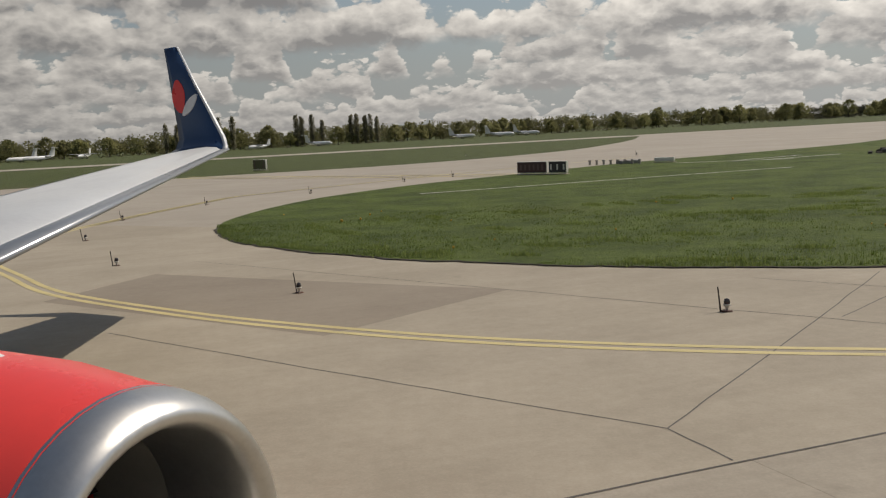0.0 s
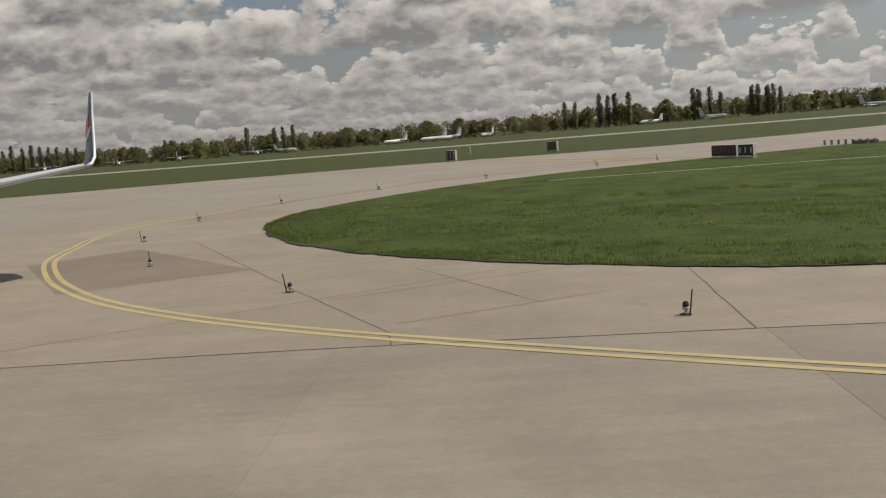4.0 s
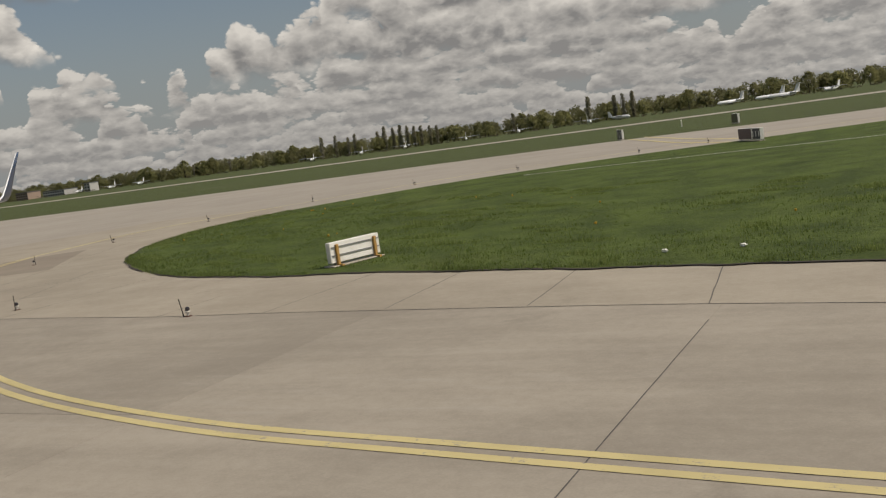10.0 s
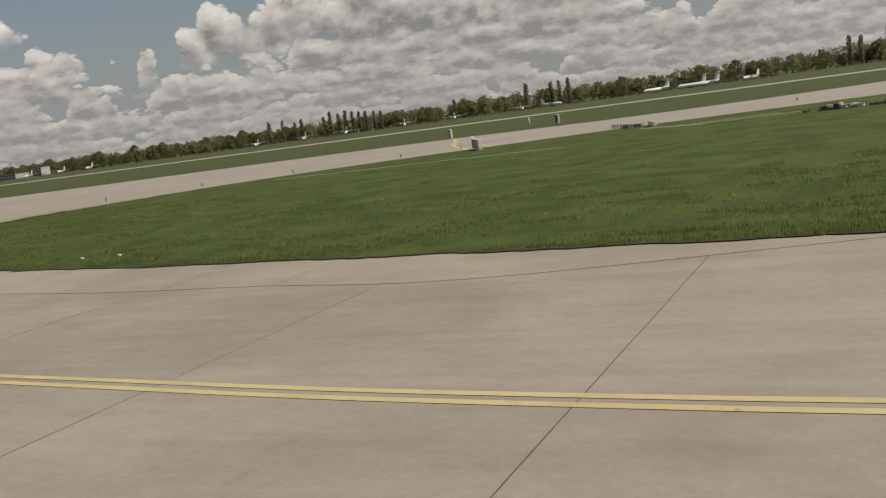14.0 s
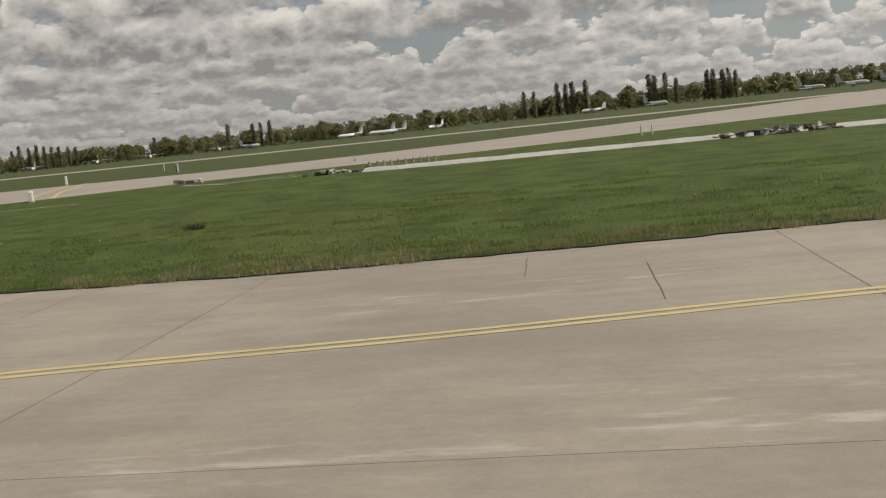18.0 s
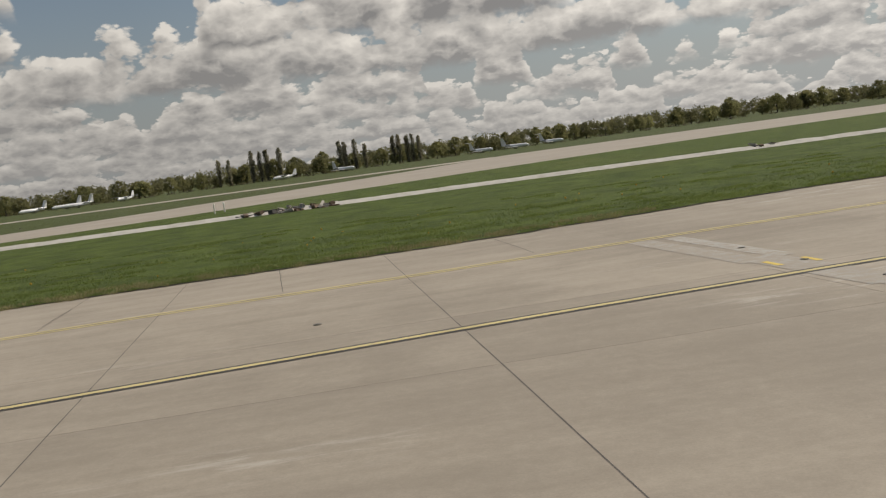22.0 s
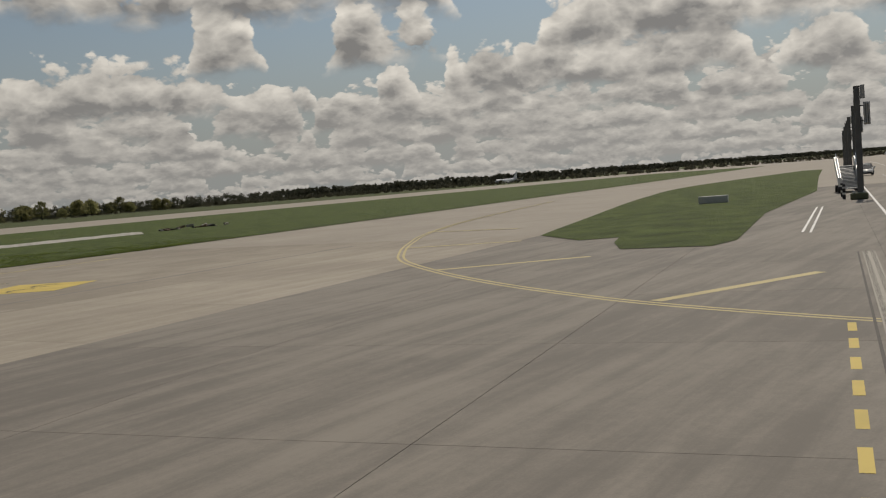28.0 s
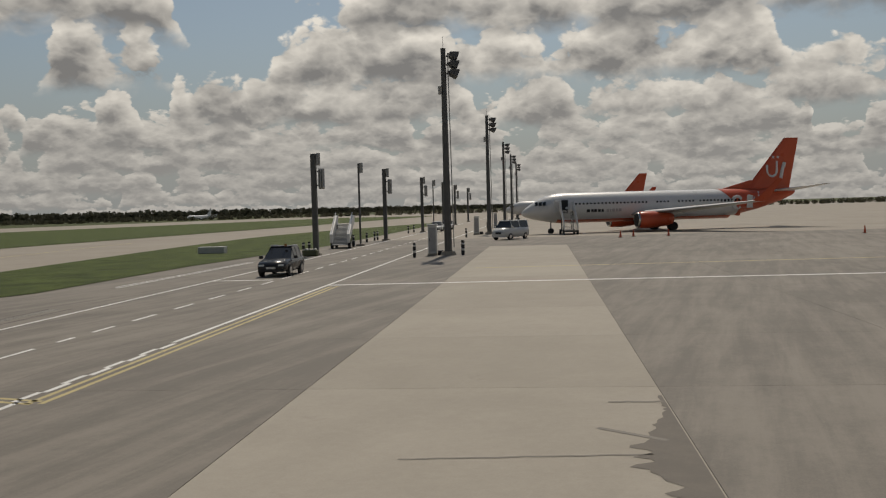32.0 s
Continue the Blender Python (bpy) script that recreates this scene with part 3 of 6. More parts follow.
# ---- pale pipe trench with rubble along the far side of the grass ----
PIPE = worn("pale_gravel", (0.46, 0.44, 0.40), (0.33, 0.31, 0.27), 0.9, 0, 1.2, 0.8, 9.0, 0.5)
trench = smooth_line([(40.5, 80.0), (46, 80.6), (58, 84.0), (69, 87.5), (84.9, 92.5), (106, 98), (130, 104.5), (150, 110), (168, 115)], 1.0)
bm = bmesh.new()
for i, p in enumerate(trench):
    q = trench[min(i + 1, len(trench) - 1)] - trench[max(i - 1, 0)]
    side = Vector((-q.y, q.x, 0)).normalized()
    w = 0.75 + 0.25 * noise.noise((i * 0.3, 0, 0))
    for k, (o, z) in enumerate(((-w - 0.25, 0.03), (-w * 0.6, 0.26), (0, 0.33 + 0.07 * noise.noise((i * 0.5, 3, 0))), (w * 0.6, 0.26), (w + 0.25, 0.03))):
        bm.verts.new(p + side * o + Vector((0, 0, z)))
bm.verts.ensure_lookup_table()
for i in range(len(trench) - 1):
    for k in range(4):
        a = i * 5 + k
        bm.faces.new((bm.verts[a], bm.verts[a + 5], bm.verts[a + 6], bm.verts[a + 1]))
thing("gravel_bank", bm, PIPE, "long low bank of pale gravel over a trench in the grass", "gravel bank", smooth=True)
random.seed(5)


def rubble(at, size, count, label, mats, high=0.5):
    s = base("rubble_heap", pose(*at, 0.0), label, "rubble")
    for k in range(count):
        bm = bmesh.new()
        w, d, h = random.uniform(0.3, 1.3), random.uniform(0.15, 0.5), random.uniform(0.08, 0.3)
        box(bm, -w / 2, w / 2, -d / 2, d / 2, -0.05, h, 0.03)
        for v in bm.verts:
            v.co += Vector([random.uniform(-0.05, 0.05) for _ in range(3)])
        r = math.sqrt(random.random())
        a = random.uniform(0, 6.28)
        p = U * (r * size[0] * math.cos(a)) + V * (r * size[1] * math.sin(a))
        part("slab_piece", bm, mats[k % len(mats)], s, m=pose(p.x, p.y, 0.03 + (1 - r) * high * random.random(), random.uniform(-14, 14), random.uniform(-14, 14), random.uniform(0, 180)))
    return s


RUBBLE = [worn("rubble_brown", (0.16, 0.11, 0.075), (0.10, 0.075, 0.055), 0.9), worn("rubble_pale", (0.34, 0.31, 0.27), (0.24, 0.22, 0.19), 0.9), worn("rubble_dark", (0.07, 0.065, 0.06), (0.11, 0.10, 0.09), 0.9)]
rubble((72.5, 88.2), (5.0, 1.6), 46, "heap of broken brown concrete pieces by the trench", RUBBLE)
rubble((38, 79.6), (3.2, 0.8), 18, "row of pale broken slabs at the trench end", RUBBLE[1:])
rubble((112, 99.5), (2.0, 0.7), 10, "few dark broken pieces on the trench", RUBBLE)
rubble((177, 120), (7.0, 0.8), 24, "low dark spoil heaps beyond the end of the trench", RUBBLE)
rubble((138, 106.5), (6.0, 0.8), 22, "low dark heaps of spoil along the trench", RUBBLE)
for k in range(11):
    bm = bmesh.new()
    box(bm, -0.08, 0.08, -0.08, 0.08, 0, 0.75, 0.02)
    box(bm, -0.18, 0.18, -0.18, 0.18, 0, 0.07, 0.02)
    thing("concrete_stub", bm, RUBBLE[1], "short pale concrete stub at the trench end", "post", "stub row", m=pose(40.2 + k * 0.62, 80.9 + k * 0.17, 0.02, 0, random.uniform(-6, 6), k * 31))
for k in range(8):
    bm = bmesh.new()
    rod(bm, (0, 0, 0), (0, 0, 0.3), 0.11, 0.09, 8)
    rod(bm, (0, 0, 0.3), (0, 0, 0.4), 0.16, 0.12, 8)
    thing("approach_light", bm, RUBBLE[1], "small pale lamp on a stub in the grass", "lamp", "lamp row", m=pose(13.2 + k * 0.55, 84.6 - k * 0.35, 0.03))
path = [[(-1.2, 55.8), (10, 59.8), (23.5, 64.2)], [(19.5, 79.5), (28, 76.4)], [(24, 78.5), (31, 82.6)], [(26, 77.2), (33.5, 80.8)]]
for k, line in enumerate(path):
    thing("kerb_strip", ribbon(smooth_line(line, 1.0), 0.42 if k else 0.34, 0.045), PIPE, "narrow pale concrete strip set in the grass", "kerb strip", kind="structure")
for x, y in ((55.6, 106), (56.5, 106.6), (-40, 134)):
    bm = bmesh.new()
    rod(bm, (0, 0, 0), (0, 0, 1.0), 0.09, 0.08, 8)
    rod(bm, (0, 0, 0.98), (0, 0, 1.12), 0.14, 0.05, 8)
    thing("marker_post", bm, SIGN_WHITE, "short white marker post in the grass", "post", "marker posts", m=pose(x, y, 0.0))
bm = bmesh.new()
for k in range(60):
    a, r = k * 2.4, 0.055 * math.sqrt(k)
    x, y = r * math.cos(a), r * math.sin(a)
    rod(bm, (x, y, 0), (x * 1.3 + 0.05 * math.cos(k), y * 1.3, 0.16 + 0.12 * math.sin(k * 1.7) ** 2), 0.02, 0.006, 4)
thing("weed_clump", bm, worn("dark_weed", (0.02, 0.026, 0.012), (0.04, 0.04, 0.02), 0.9), "dark weedy clump in the grass", "weed", m=pose(57, 43.1, 0.02))

# ---- concrete details near the path ----
RUST = worn("rusty_iron", (0.15, 0.075, 0.045), (0.09, 0.05, 0.035), 0.7, 0.3, 4)


def manhole(at, r, mat, label):
    s = base("manhole", pose(*at, 0.0), label, "manhole")
    bm = bmesh.new()
    rod(bm, (0, 0, -0.05), (0, 0, 0.016), r, r, 24)
    part("cover", bm, mat, s)
    bm = bmesh.new()
    loft(bm, [[(q * math.cos(a * math.pi / 14), q * math.sin(a * math.pi / 14), z) for a in range(28)] for q, z in ((r, 0.0), (r, 0.022), (r * 1.12, 0.022), (r * 1.12, 0.0))], caps=False)
    part("ring", bm, RUST if mat is RUST else IRON, s)
    bm = bmesh.new()
    for k in range(6):
        a = k * math.pi / 3
        box(bm, -0.03, 0.03, -0.03, 0.03, 0.016, 0.024, m=pose(r * 0.55 * math.cos(a), r * 0.55 * math.sin(a), 0))
    part("studs", bm, mat, s)


manhole((114.2, 19.25), 0.30, RUST, "round rusty manhole cover in the concrete")
manhole((128.0, 6.65), 0.12, IRON, "small round iron cover in the concrete")
for k, (x, y) in enumerate(((113.4, 21.2), (112.2, 23.9), (111.0, 26.6), (109.8, 29.3), (108.6, 32.2), (107.4, 35.2), (97.9, 29.4))):
    manhole((x, y), 0.085, IRON, "small dark inset light in a pale concrete patch")
PATCH = paint("patch_concrete", (0.385, 0.368, 0.328), (0.300, 0.262, 0.208), 0.52)
PATCH_FAINT = paint("faint_patch_concrete", (0.345, 0.322, 0.28), (0.295, 0.257, 0.203), 0.54)
for k, (a, b, w, mat) in enumerate((((104.6, 38.9), (107.6, 32.6), 0.75, PATCH_FAINT), ((105.6, 39.0), (108.3, 33.2), 0.55, PATCH), ((107.6, 33.4), (109.8, 28.6), 1.0, PATCH_FAINT), ((109.6, 29.3), (111.6, 25.0), 0.9, PATCH_FAINT),
                                   ((111.2, 25.0), (113.0, 20.6), 0.32, PATCH), ((112.35, 25.0), (113.95, 21.2), 0.36, PATCH), ((111.7, 24.1), (112.75, 24.0), 0.5, PATCH), ((112.75, 21.3), (113.85, 21.5), 0.55, PATCH),
                                   ((112.7, 20.35), (114.9, 21.5), 0.3, PATCH_FAINT))):
    a, b = Vector((*a, 0)), Vector((*b, 0))
    rough_line = [a.lerp(b, q / 8) + Vector((0.05 * noise.noise((q * 0.9, k, 1)), 0.05 * noise.noise((q * 0.9, k, 7)), 0)) for q in range(9)]
    thing("repair_strip", ribbon(rough_line, w, 0.0062 + 0.0006 * k), mat, "pale repaired concrete round the inset lights", "repair", kind="structure")
for x, y in ((107.75, 32.4), (108.6, 32.6), (109.7, 28.1), (110.5, 28.4)):
    p = Vector((x, y, 0))
    marking("stop_bar", ribbon([p, p + Vector((0.30, -0.72, 0))], 0.15, 0.0125), YELLOW_BOLD, "short worn yellow stop bar")
seal = smooth_line([(95, 12.6), (107.3, 17.5), (112.7, 20.0), (119.3, 22.8), (134.4, 31.2), (160, 44)], 2.0)
thing("sealed_joint", ribbon(seal, 0.34, 0.0035), worn("grey_sealant", (0.19, 0.168, 0.148), (0.245, 0.218, 0.185), 0.8, 0, 0.8), "wide grey sealed joint in the taxiway", "joint", kind="structure")
thing("dark_patch", flat_area([(-8, 26.5), (1.4, 20.9), (-2.2, 16.9), (-9.5, 22.5)], 0.0045), concrete("worn_panel", (0.185, 0.150, 0.112), (0.262, 0.220, 0.168)), "darker repaired concrete panel by the edge lights", "repair", kind="structure")
bm = bmesh.new()
prev = None
for k in range(64):
    q = k / 63
    s = 113.6 + 8.3 * q
    w = 0.08 + 1.15 * max(0.0, 1 - abs(q - 0.47) / 0.42) ** 1.3 * (0.75 + 0.9 * noise.noise((k * 0.33, 4, 0))) + 0.12 * noise.noise((k * 0.9, 8, 0))
    here = [bm.verts.new(on_road(s, -102.12, 0.0095)), bm.verts.new(on_road(s, -102.12 + max(0.04, w), 0.0095))]
    if prev:
        bm.faces.new((prev[0], here[0], here[1], prev[1]))
    prev = here
thing("wet_stain", bm, worn("damp_concrete", (0.155, 0.137, 0.116), (0.22, 0.197, 0.164), 0.9, 0, 1.5), "dark damp stain along a slab joint", "stain", kind="structure")
DAMP = worn("damp_streak", (0.15, 0.132, 0.11), (0.22, 0.195, 0.16), 0.7)
line = [on_road(121.35 + 0.08 * noise.noise((q * 0.5, 5, 0)), -102.1 + q * 0.07) for q in range(15)]
thing("wet_streak", ribbon(line, 0.10, 0.0098), DAMP, "thin damp streak across a slab", "stain", kind="structure")
line = [on_road(118.5 + 0.06 * q, -101.8 + q * 0.07) for q in range(15)]
thing("wet_streak", ribbon(line, 0.12, 0.0098), DAMP, "thin damp streak across a slab", "stain", kind="structure")
line = [on_road(117.7 - 0.015 * q + 0.05 * noise.noise((q * 0.5, 2, 0)), -101.5 + q * 0.2) for q in range(19)]
thing("wet_streak", ribbon(line, 0.06, 0.0095), DAMP, "thin damp streak across a slab", "stain", kind="structure")

# shoulder slabs between the lane and the grass
SHOULDER = concrete("shoulder_concrete", (0.245, 0.208, 0.155), (0.375, 0.325, 0.25), 0.2)
inner = smooth_line([(-12, 3.2), (-3, 6.95), (1.0, 8.75), (4.8, 10.2), (7.7, 11.3), (10.5, 12.25), (13.3, 13.1), (18.1, 14.5), (23.2, 15.7), (26.5, 16.75), (30.3, 17.8), (36, 19.3), (42.7, 20.7), (47.9, 22.3), (53.5, 23.8), (60.5, 28.6)], 1.0)
outer = [p for p in near_line if p.x < 60.5]
thing("shoulder", flat_area([*xy(inner), *xy(outer[::-1]), (-16, 45), (-26, 40), (-26, 10)], 0.0028), SHOULDER, "dusty beige concrete shoulder beside the grass", "shoulder", kind="structure")
thing("shoulder_joint", ribbon(inner, 0.032, 0.0055), JOINT, "dark open joint between shoulder and lane", "joint", kind="structure")


def crack(points, width=0.024):
    """A joint that wanders a little along its way."""
    line = []
    for a, b in zip(points, points[1:]):
        a, b = Vector((*a, 0)), Vector((*b, 0))
        side, steps = Vector((a.y - b.y, b.x - a.x, 0)).normalized(), max(3, int((b - a).length / 0.6))
        line += [a.lerp(b, q / steps) + side * (0.03 * noise.noise((q * 0.7, a.x, a.y)) * (1 if 0 < q < steps else 0)) for q in range(steps + (1 if (b - Vector((*points[-1], 0))).length < 0.01 else 0))]
    thing("shoulder_joint", ribbon(line, width, 0.0056), JOINT, "dark cracked joint across the shoulder", "joint", kind="structure")


for points in ([(-6.5, 18.2), (-2.6, 14.9), (0.74, 12.1), (2.46, 10.7), (2.86, 9.55)], [(2.46, 10.7), (5.42, 14.9), (9.5, 20.8)], [(-7.6, 29.1), (4.62, 17.9), (9.97, 13.15), (10.46, 12.25)], [(13.85, 20.6), (16.2, 14.0)],
               [(6.7, 20.8), (11.85, 16.1)], [(9.7, 13.9), (12.9, 17.4)], [(6.8, 16.3), (11.0, 20.8)], [(22.3, 18.0), (23.2, 15.7)], [(26.55, 16.8), (24.87, 21.5)], [(29.9, 17.8), (28.0, 22.0)],
               [(33.3, 18.7), (31.5, 22.4)], [(40.7, 20.3), (38.6, 23.6)], [(48.3, 22.4), (47.0, 25.4)], [(44.7, 21.3), (43.0, 24.6)], [(36.9, 19.5), (35.1, 22.9)]):
    crack(points)
for points in ([(80.3, 33.3), (81.9, 29.5)], [(85.3, 39.2), (88.3, 32.2)], [(91.6, 41.6), (94.4, 35.5)], [(86.4, 36.6), (87.8, 33.2)], [(99.0, 44.6), (101.4, 38.9)], [(77.0, 34.2), (78.1, 31.7)], [(66.2, 29.6), (67.2, 27.2)]):
    crack(points, 0.02)

# ---- apron: flood masts, position boards, bollards ----
STEEL = worn("weathered_steel", (0.13, 0.13, 0.128), (0.085, 0.085, 0.083), 0.55, 0.5, 1.5)
BOARD, GLASS_LAMP = worn("board_grey", (0.40, 0.40, 0.39), (0.26, 0.26, 0.255), 0.6), material("lamp_glass", (0.30, 0.31, 0.32), 0.12, 0.0)[0]
WHITE_PAINT = worn("white_enamel", (0.66, 0.66, 0.63), (0.48, 0.47, 0.44), 0.45)
RUBBER = worn("black_rubber", (0.022, 0.022, 0.023), (0.045, 0.043, 0.04), 0.8)


def tapered(bm, z0, z1, r0, r1, sides=8, x=0.0, y=0.0):
    loft(bm, [[(x + r * math.cos((a + 0.5) * 2 * math.pi / sides), y + r * math.sin((a + 0.5) * 2 * math.pi / sides), z) for a in range(sides)] for r, z in ((r0, z0), (r1, z1))])


def flood_mast(height):
    m = base("flood_mast", Matrix.Identity(4), "tall dark steel floodlight mast with ladder on the apron", "light mast", "flood masts")
    bm = bmesh.new()
    tapered(bm, 0, height, 0.30, 0.19)
    part("pole", bm, STEEL, m)
    bm = bmesh.new()
    tapered(bm, 0, 0.30, 0.62, 0.52)
    part("footing", bm, CONCRETE_LIGHT, m)
    bm = bmesh.new()
    for x in (-0.16, 0.16):
        rod(bm, (0.44, x, 0.6), (0.33, x, height - 0.6), 0.025, sides=5)
    for k in range(int(height / 0.5) - 2):
        t = (k + 1) * 0.5 / height
        rod(bm, (0.44 - 0.11 * t, -0.16, 0.6 + k * 0.5), (0.44 - 0.11 * t, 0.16, 0.6 + k * 0.5), 0.016, sides=4)
    part("ladder", bm, GALV, m)
    for k, z in enumerate((height - 0.5, height - 1.15, height - 1.8)):
        for y in (-0.5, 0.5):
            bm = bmesh.new()
            box(bm, 0.25, 0.45, y - 0.06, y + 0.06, z - 0.06, z + 0.06)
            loft(bm, [[(0.45, y - 0.16, z - 0.16), (0.45, y + 0.16, z - 0.16), (0.45, y + 0.16, z + 0.16), (0.45, y - 0.16, z + 0.16)],
                      [(0.95, y - 0.34, z - 0.42), (0.95, y + 0.34, z - 0.42), (1.15, y + 0.34, z + 0.12), (1.15, y - 0.34, z + 0.12)]])
            f = part("floodlight", bm, STEEL, m, "square floodlight head")
            bm = bmesh.new()
            loft(bm, [[(0.955, y - 0.30, z - 0.40), (0.955, y + 0.30, z - 0.40), (1.155, y + 0.30, z + 0.09), (1.155, y - 0.30, z + 0.09)], [(0.965, y - 0.30, z - 0.405), (0.965, y + 0.30, z - 0.405), (1.165, y + 0.30, z + 0.085), (1.165, y - 0.30, z + 0.085)]])
            part("lens", bm, GLASS_LAMP, f)
    bm = bmesh.new()
    rod(bm, (0, 0, height), (0, 0, height + 0.9), 0.02, 0.012, 5)
    part("lightning_rod", bm, GALV, m)
    bm = bmesh.new()
    box(bm, -0.44, -0.18, -0.2, 0.2, height * 0.78, height * 0.78 + 0.6, 0.02)
    part("camera_box", bm, BOARD, m)
    return m


mast = flood_mast(15.4)
mast.matrix_world = Matrix.Translation(on_road(176.0, -92.95)) @ pose(0, 0, 0, 0, 0, ROAD_TURN - 80)
for s in (230, 283, 326, 372):
    copy_thing(mast, Matrix.Translation(on_road(s, -93.1)) @ pose(0, 0, 0, 0, 0, ROAD_TURN - 80))


def position_post(slim):
    m = base("position_post", Matrix.Identity(4), "thin dark post with one small board" if slim else "dark square post carrying two grey position boards", "post", "position posts")
    w = 0.09 if slim else 0.21
    h = 8.2
    bm = bmesh.new()
    box(bm, -w, w, -w, w, 0, h, 0.03)
    part("column", bm, STEEL, m)
    bm = bmesh.new()
    box(bm, -0.4, 0.4, -0.4, 0.4, 0, 0.2, 0.04)
    part("footing", bm, CONCRETE_LIGHT, m)
    bm = bmesh.new()
    box(bm, -0.1, 0.1, -w - 0.34, -w - 0.02, h - 0.95, h + 0.05, 0.02)
    part("board", bm, BOARD, m)
    if not slim:
        bm = bmesh.new()
        for k in range(3):
            box(bm, -0.36, -0.1, -w - 0.62 + k * 0.15, -w - 0.52 + k * 0.15, h - 2.75, h - 1.3, 0.015)
        box(bm, -0.12, 0.16, -w - 0.65, -w - 0.20, h - 2.85, h - 1.2, 0.03)
        part("display_box", bm, BOARD, m, "ribbed grey display box")
        bm = bmesh.new()
        for z in (h - 2.6, h - 1.5):
            box(bm, -0.05, 0.05, -w - 0.22, -w + 0.02, z, z + 0.1)
        part("bracket", bm, STEEL, m)
    return m


post = position_post(False)
post.matrix_world = Matrix.Translation(on_road(180.6, -81.75)) @ pose(0, 0, 0, 0, 0, ROAD_TURN)
for s in (213.5, 248, 279, 303, 338):
    copy_thing(post, Matrix.Translation(on_road(s, -82.1)) @ pose(0, 0, 0, 0, 0, ROAD_TURN))
slim = position_post(True)
slim.matrix_world = Matrix.Translation(on_road(198.8, -81.95)) @ pose(0, 0, 0, 0, 0, ROAD_TURN)
copy_thing(slim, Matrix.Translation(on_road(264, -82)) @ pose(0, 0, 0, 0, 0, ROAD_TURN))

bollard = base("bollard", Matrix.Identity(4), "short black bollard with white bands", "bollard", "bollards")
for k, (z0, z1, mat) in enumerate(((0, 0.35, RUBBER), (0.35, 0.5, WHITE_PAINT), (0.5, 0.8, RUBBER), (0.8, 0.92, WHITE_PAINT), (0.92, 1.05, RUBBER))):
    bm = bmesh.new()
    tapered(bm, z0, z1, 0.11, 0.11, 10)
    part("band" if k % 2 else "shaft", bm, mat, bollard)
marks = [(175.6, -94.1), (173.6, -90.7), (177.5, -93.9), (181, -80.6), (183, -80.6), (185.5, -80.5), (199, -80.7), (201, -80.8), (209, -80.7), (214, -80.7), (216, -80.7), (243, -80.6), (249, -80.6), (218, -91), (228.5, -94), (233, -91.2), (262, -91), (285, -94)]
bollard.matrix_world = Matrix.Translation(on_road(*marks[0]))
for s, n in marks[1:]:
    copy_thing(bollard, Matrix.Translation(on_road(s, n)))


def cabinet(s, n, label):
    c = base("power_cabinet", Matrix.Translation(on_road(s, n)) @ pose(0, 0, 0, 0, 0, ROAD_TURN), label, "cabinet", "power cabinets")
    bm = bmesh.new()
    box(bm, -0.4, 0.4, -0.38, 0.38, 0, 0.15, 0.02)
    part("plinth", bm, CONCRETE_LIGHT, c)
    bm = bmesh.new()
    box(bm, -0.34, 0.34, -0.32, 0.32, 0.15, 2.25, 0.03)
    part("casing", bm, WHITE_PAINT, c)
    bm = bmesh.new()
    box(bm, -0.40, 0.40, -0.38, 0.38, 2.25, 2.36, 0.03)
    part("cap", bm, WHITE_PAINT, c)
    bm = bmesh.new()
    box(bm, -0.355, -0.338, -0.26, 0.26, 0.3, 2.1)
    d = part("door", bm, BOARD, c)
    bm = bmesh.new()
    box(bm, -0.375, -0.35, 0.16, 0.2, 1.1, 1.3)
    part("handle", bm, RUBBER, d)
    bm = bmesh.new()
    rod(bm, (0.1, -0.6, 0.0), (0.1, -0.6, 0.35), 0.28, 0.22, 10)
    part("cable_coil", bm, RUBBER, c)


cabinet(176.3, -91.75, "white power cabinet with coiled cable beside the mast")
cabinet(229, -91.5, "white power cabinet beside the second mast")
cabinet(280, -91.5, "white power cabinet beside a distant mast")
bm = bmesh.new()
box(bm, -0.6, 0.6, -0.35, 0.35, 0.12, 0.62, 0.08)
bin_ = thing("equipment_bin", bm, worn("moss_green", (0.10, 0.11, 0.05), (0.07, 0.075, 0.04)), "low olive green equipment bin by the post", "bin", m=Matrix.Translation(on_road(179.4, -81.6)) @ pose(0, 0, -0.12, 0, 0, ROAD_TURN + 90))
for y in (-0.35, 0.35):
    bm = bmesh.new()
    rod(bm, (y, -0.2, 0.64), (y, 0.2, 0.64), 0.1, 0.12, 8)
    part("roller", bm, WHITE_PAINT, bin_)

# ---- passenger stairs ----
STAIR_WHITE = worn("stair_white", (0.70, 0.70, 0.68), (0.55, 0.54, 0.52), 0.4)
ALU = worn("aluminium", (0.50, 0.50, 0.49), (0.38, 0.38, 0.375), 0.35, 0.8)


